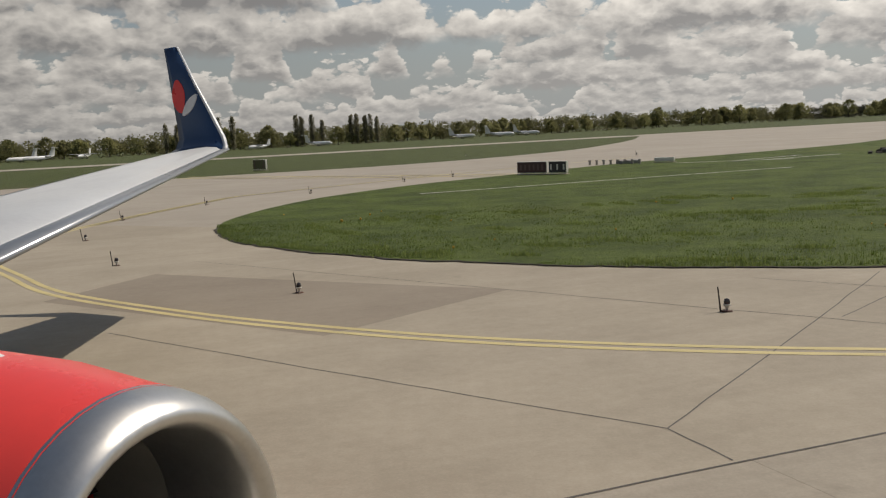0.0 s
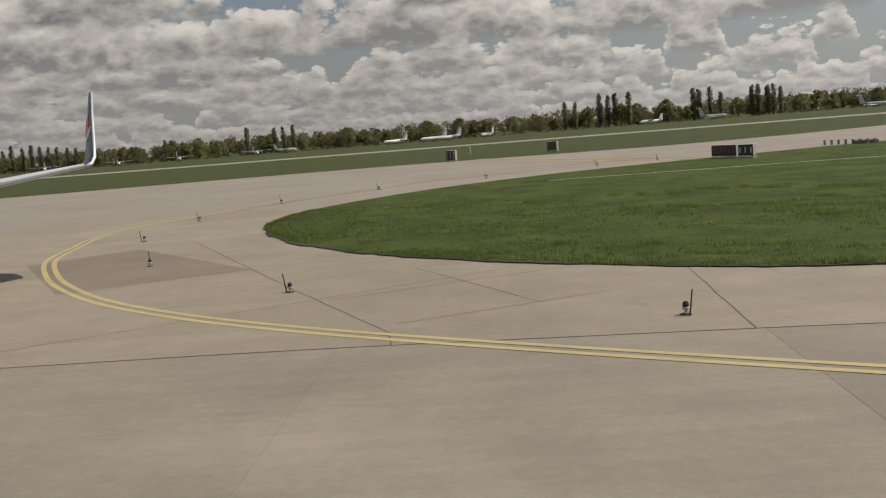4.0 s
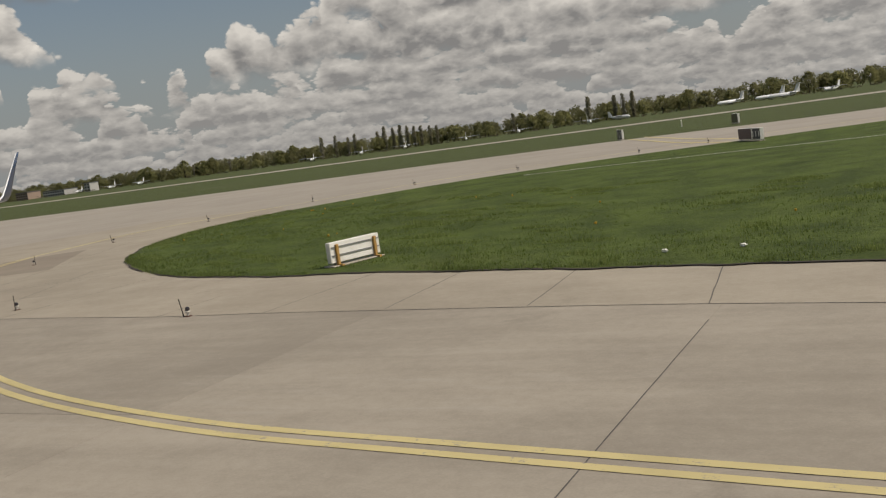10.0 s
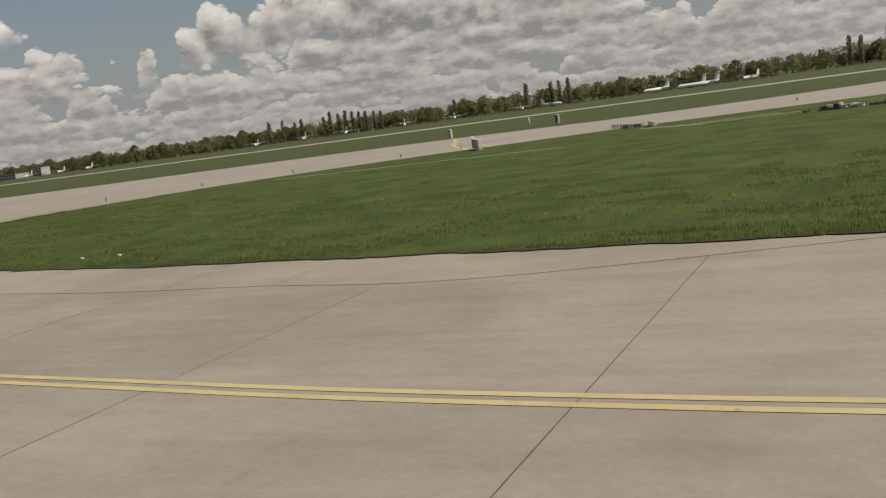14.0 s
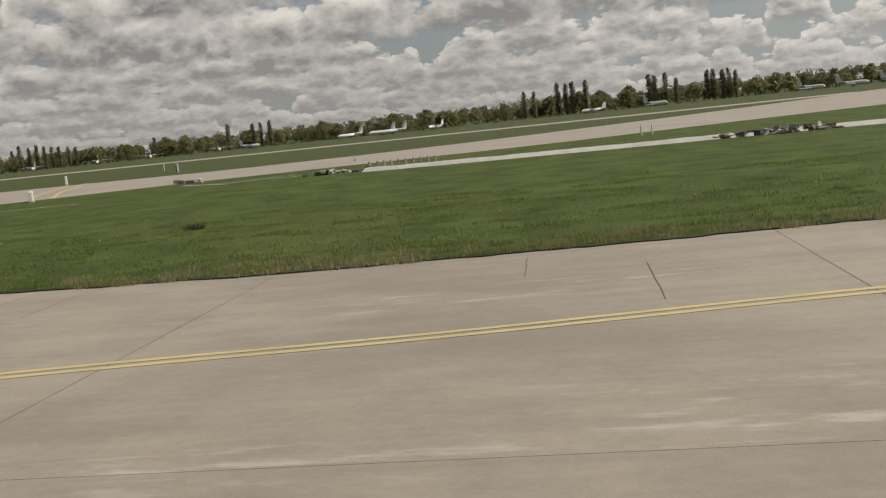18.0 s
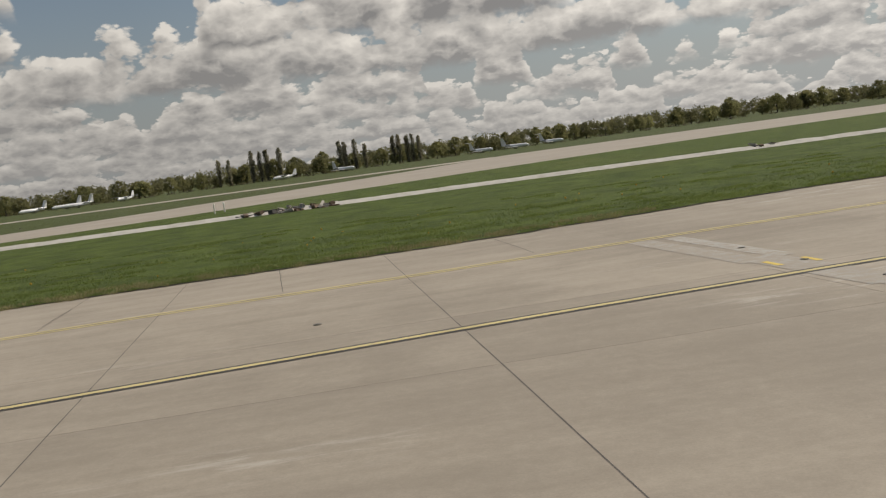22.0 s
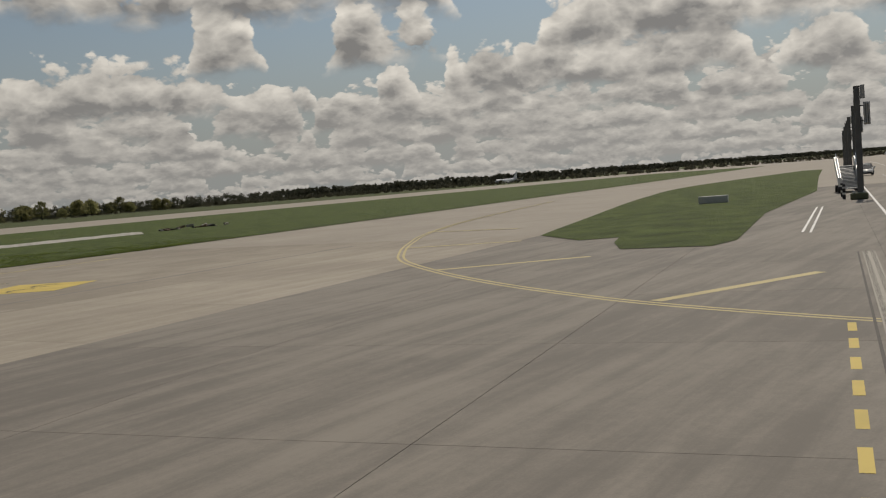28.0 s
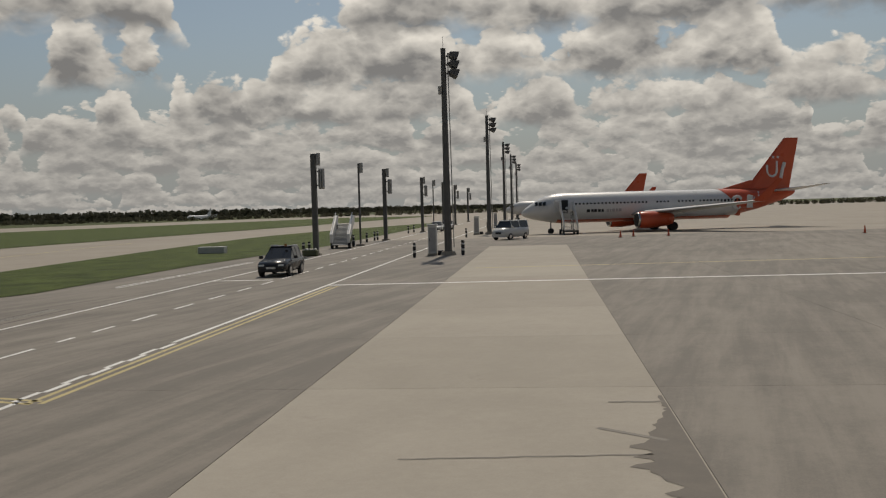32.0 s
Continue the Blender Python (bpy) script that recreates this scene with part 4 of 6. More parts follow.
def stairs(m, label, run=5.2, rise=3.1, wide=0.85, thick=0.05, rails=True):
    """Towable stairs: foot at the origin, climbing along +x."""
    s = base("passenger_stairs", m, label, "stairs", "passenger stairs")
    for y in (-wide, wide):
        bm = bmesh.new()
        loft(bm, [[(x, y - thick, z), (x, y + thick, z), (x, y + thick, z + up), (x, y - thick, z + up)] for x, z, up in ((0.0, 0.55, 0.8), (run, rise + 0.05, 1.05 if rails else 0.85), (run + (1.5 if rails else 0.7), rise + 0.05, 1.05 if rails else 0.85))])
        part("side_panel", bm, STAIR_WHITE, s, "bright white side panel")
        bm = bmesh.new()
        rod(bm, (0, y, 1.42), (run, y, rise + 1.17), 0.04, sides=6)
        part("handrail", bm, ALU, s)
    for k in range(15):
        bm = bmesh.new()
        x, z = 0.1 + run * k / 15, 0.52 + (rise - 0.52) * k / 15
        box(bm, x, x + 0.36, -wide + 0.05, wide - 0.05, z, z + 0.05, 0.01)
        part("step", bm, ALU, s)
    if not rails:
        bm = bmesh.new()
        loft(bm, [[(x, -wide + 0.05, z), (x, wide - 0.05, z), (x, wide - 0.05, z + 0.05), (x, -wide + 0.05, z + 0.05)] for x, z in ((-0.05, 0.36), (run, rise - 0.1))])
        part("ramp_cover", bm, BOARD, s, "grey cover sheet over the steps")
    bm = bmesh.new()
    box(bm, run, run + 1.5, -wide + 0.05, wide - 0.05, rise - 0.02, rise + 0.05)
    part("platform", bm, ALU, s)
    bm = bmesh.new()
    box(bm, 0.2, run + 1.2, -0.7, 0.7, 0.32, 0.52, 0.03)
    for x in (run - 0.6, run + 0.9):
        for y in (-0.6, 0.6):
            rod(bm, (x, y, 0.5), (x, y, rise), 0.06, sides=6)
    part("chassis", bm, STEEL, s)
    for x in (0.7, run + 0.3):
        for y in (-0.82, 0.82):
            bm = bmesh.new()
            rod(bm, (x, y - 0.11, 0.3), (x, y + 0.11, 0.3), 0.3, 0.3, 14)
            part("wheel", bm, RUBBER, s)
    return s


stairs(Matrix.Translation(on_road(192.4, -81.2)) @ pose(0, 0, 0, 0, 0, ROAD_TURN + 4), "white towable passenger stairs parked beside the road", 3.4, 2.2, 0.80, 0.13, False)

# ---- vehicles ----
CAR_BLACK, CAR_GLASS = material("car_black", (0.018, 0.018, 0.02), 0.25)[0], material("car_glass", (0.02, 0.024, 0.028), 0.08)[0]
CAR_WHITE, CHROME = material("van_white", (0.60, 0.60, 0.58), 0.35)[0], material("chrome", (0.55, 0.55, 0.55), 0.18, 1.0)[0]
LAMP_CLEAR, LAMP_RED = material("headlamp", (0.62, 0.63, 0.62), 0.1)[0], material("tail_lamp", (0.30, 0.02, 0.02), 0.2)[0]


def car(m, length, width, height, nose, paint_mat, label, category, van=False):
    """A road vehicle, front towards +x."""
    c = base("parked_car" if not van else "parked_van", m, label, category)
    h2, bonnet = height, height * (0.585 if not van else 0.62)
    hl, hw = length / 2, width / 2
    rows = [(-hl, 0.55, bonnet * 0.95, 0.86), (-hl + 0.12, 0.36, bonnet * 1.02, 0.96), (-hl + 0.8, 0.30, bonnet * 1.04, 1.0), (0, 0.28, bonnet * 1.04, 1.0), (hl - nose, 0.28, bonnet * 1.02, 1.0), (hl - 0.5, 0.30, bonnet * 0.92, 0.97), (hl - 0.1, 0.34, bonnet * 0.8, 0.9), (hl, 0.45, bonnet * 0.66, 0.82)]
    bm = bmesh.new()
    loft(bm, [[(x, -hw * w * 0.94, z0), (x, -hw * w, (z0 + z1) / 2), (x, -hw * w * 0.93, z1), (x, hw * w * 0.93, z1), (x, hw * w, (z0 + z1) / 2), (x, hw * w * 0.94, z0)] for x, z0, z1, w in rows])
    bmesh.ops.recalc_face_normals(bm, faces=bm.faces[:])
    bmesh.ops.bevel(bm, geom=bm.edges[:], offset=0.05, segments=2, affect="EDGES")
    part("body", bm, paint_mat, c, smooth=True)
    back, front = -hl + (0.12 if van else 0.3), hl - nose
    bm = bmesh.new()
    loft(bm, [[(x, -hw * w, z) for w in (0.9,)] + [(x, hw * 0.9 * k, z) for k in (1,)] + [(x2, hw * 0.70, z2), (x2, -hw * 0.70, z2)] for x, z, x2, z2, w in ((back, bonnet, back + (0.12 if van else 0.45), h2 - 0.06, 1), (front + 0.1, bonnet, front - (0.85 if not van else 0.6), h2 - 0.06, 1))])
    bmesh.ops.recalc_face_normals(bm, faces=bm.faces[:])
    cabin = part("cabin", bm, CAR_GLASS, c, "dark tinted windows")
    bm = bmesh.new()
    box(bm, back + (0.1 if van else 0.4), front - (0.8 if not van else 0.5), -hw * 0.715, hw * 0.715, h2 - 0.10, h2, 0.05)
    part("roof", bm, paint_mat, c)
    for x in (back + (0.12 if van else 0.42), (back + front) / 2 - 0.1, front - (0.72 if not van else 0.45)):
        for y in (-1, 1):
            bm = bmesh.new()
            loft(bm, [[(x - 0.07, y * hw * 0.915, bonnet - 0.02), (x + 0.07, y * hw * 0.915, bonnet - 0.02), (x + 0.07, y * hw * 0.89, bonnet - 0.02), (x - 0.07, y * hw * 0.89, bonnet - 0.02)],
                      [(x - 0.05, y * hw * 0.715, h2 - 0.05), (x + 0.05, y * hw * 0.715, h2 - 0.05), (x + 0.05, y * hw * 0.69, h2 - 0.05), (x - 0.05, y * hw * 0.69, h2 - 0.05)]])
            part("pillar", bm, paint_mat, c)
    for x in (-hl + 0.95, hl - 0.9):
        for y in (-1, 1):
            bm = bmesh.new()
            rod(bm, (x, y * hw * 0.78, 0.36), (x, y * hw * 1.0, 0.36), 0.36, 0.35, 18)
            w = part("wheel", bm, RUBBER, c)
            bm = bmesh.new()
            rod(bm, (x, y * hw * 0.98, 0.36), (x, y * hw * 1.012, 0.36), 0.22, 0.20, 12)
            part("rim", bm, CHROME, w)
    for y in (-1, 1):
        bm = bmesh.new()
        box(bm, hl - 0.16, hl - 0.02, y * hw * 0.62 - 0.17, y * hw * 0.62 + 0.17, bonnet * 0.62, bonnet * 0.74, 0.03)
        part("headlight", bm, LAMP_CLEAR, c)
        bm = bmesh.new()
        box(bm, -hl - 0.01, -hl + 0.08, y * hw * 0.74 - 0.08, y * hw * 0.74 + 0.08, bonnet * 0.6, bonnet * 0.9, 0.02)
        part("tail_light", bm, LAMP_RED, c)
        bm = bmesh.new()
        box(bm, front - 0.25, front - 0.05, y * (hw + 0.12) - 0.11, y * (hw + 0.12) + 0.11, bonnet, bonnet + 0.17, 0.03)
        part("mirror", bm, paint_mat, c)
    bm = bmesh.new()
    box(bm, hl - 0.05, hl + 0.005, -hw * 0.36, hw * 0.36, bonnet * 0.5, bonnet * 0.66, 0.01)
    part("grille", bm, RUBBER, c)
    bm = bmesh.new()
    box(bm, hl - 0.03, hl + 0.02, -0.26, 0.26, 0.47, 0.58)
    part("number_plate", bm, WHITE_PAINT, c)
    bm = bmesh.new()
    box(bm, hl - 0.14, hl + 0.015, -hw * 0.84, hw * 0.84, 0.3, 0.46, 0.03)
    part("bumper", bm, RUBBER if not van else paint_mat, c)
    return c


suv = car(Matrix.Translation(on_road(157.6, -85.2)) @ pose(0, 0, 0, 0, 0, ROAD_TURN + 180), 4.35, 1.76, 1.64, 1.45, CAR_BLACK, "black off-road car standing on the service road", "car")
bm = bmesh.new()
rod(bm, (0.1, 0.3, 1.63), (0.1, 0.3, 1.77), 0.09, 0.06, 8)
part("beacon", bm, worn("amber", (0.35, 0.13, 0.02), (0.3, 0.1, 0.02), 0.3), suv)
for y in (-0.56, 0.56):
    bm = bmesh.new()
    rod(bm, (-1.45, y, 1.66), (0.25, y, 1.66), 0.025, sides=6)
    part("roof_rail", bm, CHROME, suv)
car(Matrix.Translation(on_road(207.4, -96.6)) @ pose(0, 0, 0, 0, 0, ROAD_TURN + 150), 4.9, 1.95, 2.05, 0.9, CAR_WHITE, "white ground crew van parked near the airliner", "van", True)
car(Matrix.Translation(on_road(250, -84)) @ pose(0, 0, 0, 0, 0, ROAD_TURN + 180), 4.5, 1.85, 1.5, 1.4, CAR_WHITE, "pale car on the far service road", "car")
car(Matrix.Translation(on_road(262, -84.5)) @ pose(0, 0, 0, 0, 0, ROAD_TURN + 180), 4.5, 1.85, 1.5, 1.4, CAR_WHITE, "pale car further along the service road", "car")

# ---- airliners ----
SKIN = worn("aircraft_white", (0.72, 0.72, 0.71), (0.62, 0.62, 0.61), 0.3, 0.0, 0.6, 0.5, 8.0, 0.0)
ORANGE = worn("aircraft_orange", (0.60, 0.095, 0.035), (0.50, 0.08, 0.03), 0.3, 0.0, 0.6, 0.5, 8.0, 0.0)
WING_GREY = worn("wing_grey", (0.42, 0.425, 0.43), (0.33, 0.335, 0.34), 0.4, 0.2, 0.6, 0.5, 8.0, 0.0)
POLISHED = worn("polished_lip", (0.62, 0.61, 0.58), (0.48, 0.47, 0.45), 0.22, 1.0, 2.0, 0.6, 30.0, 0.0)
# near-black for fan parts, and for shade painted into closed openings
DARK = worn("shade_and_fan_dark", (0.016, 0.016, 0.018), (0.03, 0.03, 0.03), 0.6)


def tube(rows, sides=20, squash=1.0):
    bm = bmesh.new()
    loft(bm, [[(x, r * math.cos(a * 2 * math.pi / sides) * squash, z + r * math.sin(a * 2 * math.pi / sides)) for a in range(sides)] for x, z, r in rows])
    bmesh.ops.recalc_face_normals(bm, faces=bm.faces[:])
    return bm


def foil(root, tip, chord_root, chord_tip, thick=0.11, up=(0, 0, 1)):
    """A wing or fin between leading edge points; x is forward."""
    bm, up = bmesh.new(), Vector(up)
    shape = ((0, 0), (0.03, 0.4), (0.12, 0.85), (0.3, 1.0), (0.6, 0.72), (0.85, 0.3), (1.0, 0.04), (0.85, -0.16), (0.6, -0.35), (0.3, -0.55), (0.1, -0.5), (0.03, -0.3))
    rings = []
    for q, c in ((Vector(root), chord_root), (Vector(tip), chord_tip)):
        rings.append([q - Vector((c * f, 0, 0)) + up * (c * thick * 0.55 * h) for f, h in shape])
    loft(bm, rings)
    bmesh.ops.recalc_face_normals(bm, faces=bm.faces[:])
    return bm


def airliner(m, label, detail, paint_tail):
    """Twin-jet airliner, nose towards +x, main wheels at the origin."""
    p = base("airliner", m, label, "airliner", "parked airliners")
    zc, R = 3.25, 1.92
    rows = [(19.3, zc - 0.62, 0.04), (19.08, zc - 0.58, 0.34), (18.5, zc - 0.46, 0.70), (17.6, zc - 0.28, 1.12), (16.4, zc - 0.10, 1.55), (15.2, zc - 0.02, 1.82), (13.9, zc, R), (-6.5, zc, R), (-10, zc + 0.18, 1.75), (-13.5, zc + 0.55, 1.35), (-16.8, zc + 1.0, 0.85), (-18.6, zc + 1.3, 0.42), (-19.0, zc + 1.38, 0.2)]
    f = part("fuselage", tube(rows, 28), SKIN, p, smooth=True)
    rear = [(-9.2, zc + 0.13, 1.83), (-10, zc + 0.18, 1.765), (-13.5, zc + 0.55, 1.365), (-16.8, zc + 1.0, 0.865), (-18.6, zc + 1.3, 0.435), (-19.02, zc + 1.38, 0.21)]
    bm = bmesh.new()
    sides = 28
    loft(bm, [[(x - (1.6 * math.sin(a * 2 * math.pi / sides) if k == 0 else 0) * -1.0, r * math.cos(a * 2 * math.pi / sides), z + r * math.sin(a * 2 * math.pi / sides)) for a in range(sides)] for k, (x, z, r) in enumerate(rear)], caps=False)
    part("tail_livery", bm, paint_tail, f, "orange rear fuselage", smooth=True)
    bm = bmesh.new()
    low = [a for a in range(19, 24)]
    for x0, x1 in ((17.0, -9.0),):
        xs = [x0 + (x1 - x0) * k / 20 for k in range(21)]
        loft(bm, [[(x, 1.015 * (R if x < 14.4 else R - (x - 14.4) * 0.19) * math.cos(a * 2 * math.pi / 28), zc + 1.015 * (R if x < 14.4 else R - (x - 14.4) * 0.19) * math.sin(a * 2 * math.pi / 28)) for a in range(18, 25)] for x in xs], close=False, caps=False)
    part("belly_livery", bm, paint_tail, f, "orange belly band", smooth=True)
    part("fin", foil((-11.6, 0, zc + 1.5), (-17.6, 0, zc + 8.6), 6.6, 2.1, 0.10, (0, 1, 0)), paint_tail, p, "orange tail fin")
    part("fin_root", foil((-7.6, 0, zc + 1.72), (-12.4, 0, zc + 3.0), 5.5, 4.5, 0.05, (0, 1, 0)), paint_tail, p)
    for y in (-1, 1):
        part("wing", foil((5.2, y * 1.5, zc - 1.05), (-3.6, y * 16.6, zc + 0.25), 7.4, 1.7, 0.11), WING_GREY, p)
        part("winglet", foil((-3.7, y * 16.6, zc + 0.2), (-6.2, y * 17.3, zc + 2.7), 1.65, 0.7, 0.08, (0, 1, 0.25)), paint_tail, p, "orange winglet")
        part("tailplane", foil((-15.0, y * 0.7, zc + 1.5), (-18.6, y * 7.0, zc + 2.2), 3.6, 1.3, 0.09), SKIN, p)
        n = part("engine", tube([(5.6, zc - 1.75, 0.94), (5.2, zc - 1.75, 1.04), (3.8, zc - 1.75, 1.06), (1.6, zc - 1.70, 0.86), (0.9, zc - 1.68, 0.62)], 20), paint_tail, p, "orange engine nacelle", Matrix.Translation((0, y * 4.8, 0)), True)
        part("inlet_lip", tube([(5.5, zc - 1.75, 0.97), (5.72, zc - 1.75, 0.95), (5.76, zc - 1.75, 0.86), (5.7, zc - 1.75, 0.80)], 20), POLISHED, n, smooth=True)
        # solid disc, its dark colour painted as the shade inside the inlet
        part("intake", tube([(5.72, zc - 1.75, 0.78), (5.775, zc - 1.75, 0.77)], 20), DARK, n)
        part("pylon", foil((4.0, y * 4.8, zc - 0.75), (3.4, y * 4.8, zc - 1.2), 4.2, 4.0, 0.07, (0, 1, 0)), SKIN, p)
        for x in (0,):
            bm = bmesh.new()
            rod(bm, (x, y * 2.86, 0.5), (x, y * 2.86, zc - 1.2), 0.12, sides=8)
            g = part("main_gear", bm, GALV, p)
            for o in (-0.32, 0.32):
                bm = bmesh.new()
                rod(bm, (x, y * 2.86 + o - 0.19, 0.56), (x, y * 2.86 + o + 0.19, 0.56), 0.56, 0.54, 18)
                part("tyre", bm, RUBBER, g)
    bm = bmesh.new()
    rod(bm, (15.4, 0, 0.3), (15.4, 0, zc - 1.5), 0.09, sides=8)
    g = part("nose_gear", bm, GALV, p)
    for y in (-0.2, 0.2):
        bm = bmesh.new()
        rod(bm, (15.4, y - 0.1, 0.34), (15.4, y + 0.1, 0.34), 0.34, 0.33, 16)
        part("tyre", bm, RUBBER, g)
    bm = bmesh.new()
    for y in (-1, 1):
        for k in range(3):
            x = 17.75 - k * 0.42
            w = 0.8 + k * 0.33
            loft(bm, [[(x, y * w, zc + 0.32), (x - 0.36, y * (w + 0.24), zc + 0.36), (x - 0.40, y * (w + 0.14), zc + 0.82), (x - 0.1, y * (w - 0.1), zc + 0.76)], [(x + 0.02, y * (w + 0.03), zc + 0.32), (x - 0.34, y * (w + 0.28), zc + 0.36), (x - 0.38, y * (w + 0.18), zc + 0.83), (x - 0.08, y * (w - 0.06), zc + 0.78)]])
    part("cockpit_window", bm, CAR_GLASS, f)
    if detail:
        pane = bmesh.new()
        box(pane, -0.12, 0.12, -0.012, 0.012, -0.17, 0.17, 0.05)
        pane_mesh = mesh_of("window", pane, CAR_GLASS)
        for y in (-1, 1):
            for k in range(46):
                if k in (20, 21, 26, 27, 33):
                    continue
                o = new("window", pane_mesh)
                o.parent = f
                o.location = (12.6 - k * 0.50, y * R * 0.976, zc + 0.42)
                o.rotation_euler = (-y * 0.21, 0, 0)
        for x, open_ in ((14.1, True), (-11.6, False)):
            # the open doorway is a flat panel with the cabin's shade as its colour
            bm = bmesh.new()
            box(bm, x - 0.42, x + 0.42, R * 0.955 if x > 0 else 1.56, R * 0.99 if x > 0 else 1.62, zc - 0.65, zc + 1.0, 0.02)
            d = part("door_opening" if open_ else "door", bm, DARK if open_ else SKIN, f, "dark panel painted as the shade in the open doorway" if open_ else "closed door")
        bm = bmesh.new()
        box(bm, 14.6, 15.5, R * 0.93, R * 1.02, zc - 0.6, zc + 1.05, 0.05)
        part("door", bm, SKIN, f, "swung open cabin door")
        for k, (x0, x1, h) in enumerate(((11.2, 10.75, 0.62), (10.6, 10.25, 0.5), (10.2, 9.8, 0.5), (9.7, 9.3, 0.6), (9.2, 8.9, 0.45), (8.5, 8.2, 0.5), (8.1, 7.9, 0.5), (7.8, 7.4, 0.45), (7.3, 7.0, 0.45), (6.9, 6.5, 0.45))):
            bm = bmesh.new()
            box(bm, x1, x0, R * 0.955, R * 0.985, zc - 0.62, zc - 0.62 + h, 0.02)
            part("name_bar", bm, RUBBER if k < 5 else WING_GREY, f, "dark bar in place of lettering")
        def stroke(line, r, y_at):
            bm, rings = bmesh.new(), []
            for i, (x, z) in enumerate(line):
                (xa, za), (xb, zb) = line[max(0, i - 1)], line[min(len(line) - 1, i + 1)]
                along = math.hypot(xb - xa, zb - za)
                nx, nz = -(zb - za) / along, (xb - xa) / along
                rings.append([(x + nx * r * math.cos(k * math.pi / 4), y_at(x, z) + 0.5 * r * math.sin(k * math.pi / 4), z + nz * r * math.cos(k * math.pi / 4)) for k in range(8)])
            loft(bm, rings)
            bmesh.ops.recalc_face_normals(bm, faces=bm.faces[:])
            part("tail_shape", bm, SKIN, f, "white curved shape on the orange tail")

        def on_fin(x, z):
            return 0.30 - 0.022 * (z - zc)

        def on_body(x, z):
            q = min(1.0, max(0.0, (-9.2 - x) / 7.6))
            r, c = 1.83 - 0.97 * q, zc + 0.13 + 0.87 * q
            return math.sqrt(max(0.05, r * r - (z - c) ** 2)) - 0.02

        arc = [math.pi * (1 + k / 10) for k in range(11)]
        stroke([(-14.95, zc + 5.0), *[(-15.65 - 0.7 * math.cos(q), zc + 4.2 + 0.75 * math.sin(q)) for q in arc], (-16.4, zc + 5.5)], 0.17, on_fin)
        stroke([(-16.95, zc + 3.2), (-17.2, zc + 4.3), (-17.55, zc + 5.3)], 0.24, on_fin)
        for x in (-15.85, -16.5):
            stroke([(x, zc + 5.85), (x - 0.06, zc + 6.15)], 0.17, on_fin)
        curl = [(-9.7 - 0.75 * math.cos(q * 0.55), zc + 0.1 + 0.75 * math.sin(q * 0.55)) for q in range(1, 11)]
        stroke(curl, 0.24, on_body)
        for x0, z0, x1, z1, r in ((-11.0, -0.9, -11.7, 1.1, 0.22), (-11.9, 0.2, -12.4, 0.75, 0.18), (-12.5, -0.5, -13.2, 1.45, 0.2), (-13.5, 0.1, -13.9, 1.2, 0.17), (-14.3, 0.2, -14.9, 1.6, 0.17)):
            stroke([(x0 + (x1 - x0) * q / 4, zc + z0 + (z1 - z0) * q / 4) for q in range(5)], r, on_body)
    return p


JET_TURN = ROAD_TURN + 90
JET = Matrix.Translation(on_road(228.5, -115.2)) @ pose(0, 0, 0, 0, 0, JET_TURN + 17.5) @ Matrix.Scale(0.965, 4)
jet = airliner(JET, "white and orange airliner with stairs at its open door", True, ORANGE)
airliner(Matrix.Translation(on_road(345, -108)) @ pose(0, 0, 0, 0, 0, JET_TURN) @ Matrix.Scale(0.90, 4), "white and orange airliner parked behind the first", False, ORANGE)
CLIMB = radians(ROAD_TURN + 6)
door_at = (JET @ Vector((14.1, 2.1, 0))).xy.to_3d()
stairs(Matrix.Translation(door_at - Vector((math.cos(CLIMB), math.sin(CLIMB), 0)) * 4.9) @ pose(0, 0, 0, 0, 0, math.degrees(CLIMB)), "white passenger stairs standing at the airliner door", 3.4, 2.75, 0.8)
cone = base("traffic_cone", Matrix.Identity(4), "orange traffic cone on the apron by the airliner", "cone", "apron cones")
bm = bmesh.new()
box(bm, -0.2, 0.2, -0.2, 0.2, 0, 0.04, 0.01)
part("foot", bm, RUBBER, cone)
bm = bmesh.new()
rod(bm, (0, 0, 0.04), (0, 0, 0.75), 0.14, 0.03, 12)
part("body", bm, ORANGE, cone)
cone.matrix_world = Matrix.Translation(on_road(205, -108))
for s, n in ((207, -109.5), (201, -131), (206, -113)):
    copy_thing(cone, Matrix.Translation(on_road(s, n)))

# ---- the airliner's own wing and engine, as they stand at the start ----
RED = worn("engine_red", (0.80, 0.06, 0.05), (0.70, 0.055, 0.045), 0.28, 0.0, 0.8, 0.5, 10.0, 0.0)
NAVY = worn("winglet_navy", (0.018, 0.045, 0.11), (0.03, 0.06, 0.13), 0.3, 0.0, 1.0, 0.6, 10.0, 0.0)
WING_WHITE = worn("wing_pale", (0.60, 0.61, 0.61), (0.50, 0.51, 0.52), 0.35, 0.1, 0.7, 0.6, 12.0, 0.0)
SLAT = worn("slat_grey", (0.36, 0.37, 0.38), (0.28, 0.29, 0.30), 0.3, 0.6, 0.8, 0.6, 20.0, 0.0)
HEADING = 123
own = base("aircraft_wing", Matrix.Translation((0, 0, 0)) @ pose(0, 0, 0, 0, 0, 90 - HEADING) @ Matrix.Translation((0, -1.75, 0)), "pale airliner wing with navy winglet and red engine", "aircraft wing")
LE0, LE1 = Vector((-7.25, 3.6, 1.80)), Vector((-15.3, 17.0, 3.36))
part("wing_skin", foil(LE0 - Vector((0.35, 0, 0)), LE1 - Vector((0.12, 0, 0)), 6.5, 1.6, 0.105), WING_WHITE, own, smooth=True)
part("slat", foil(LE0, LE1, 1.0, 0.36, 0.24), SLAT, own, "bare metal leading edge slat", smooth=True)


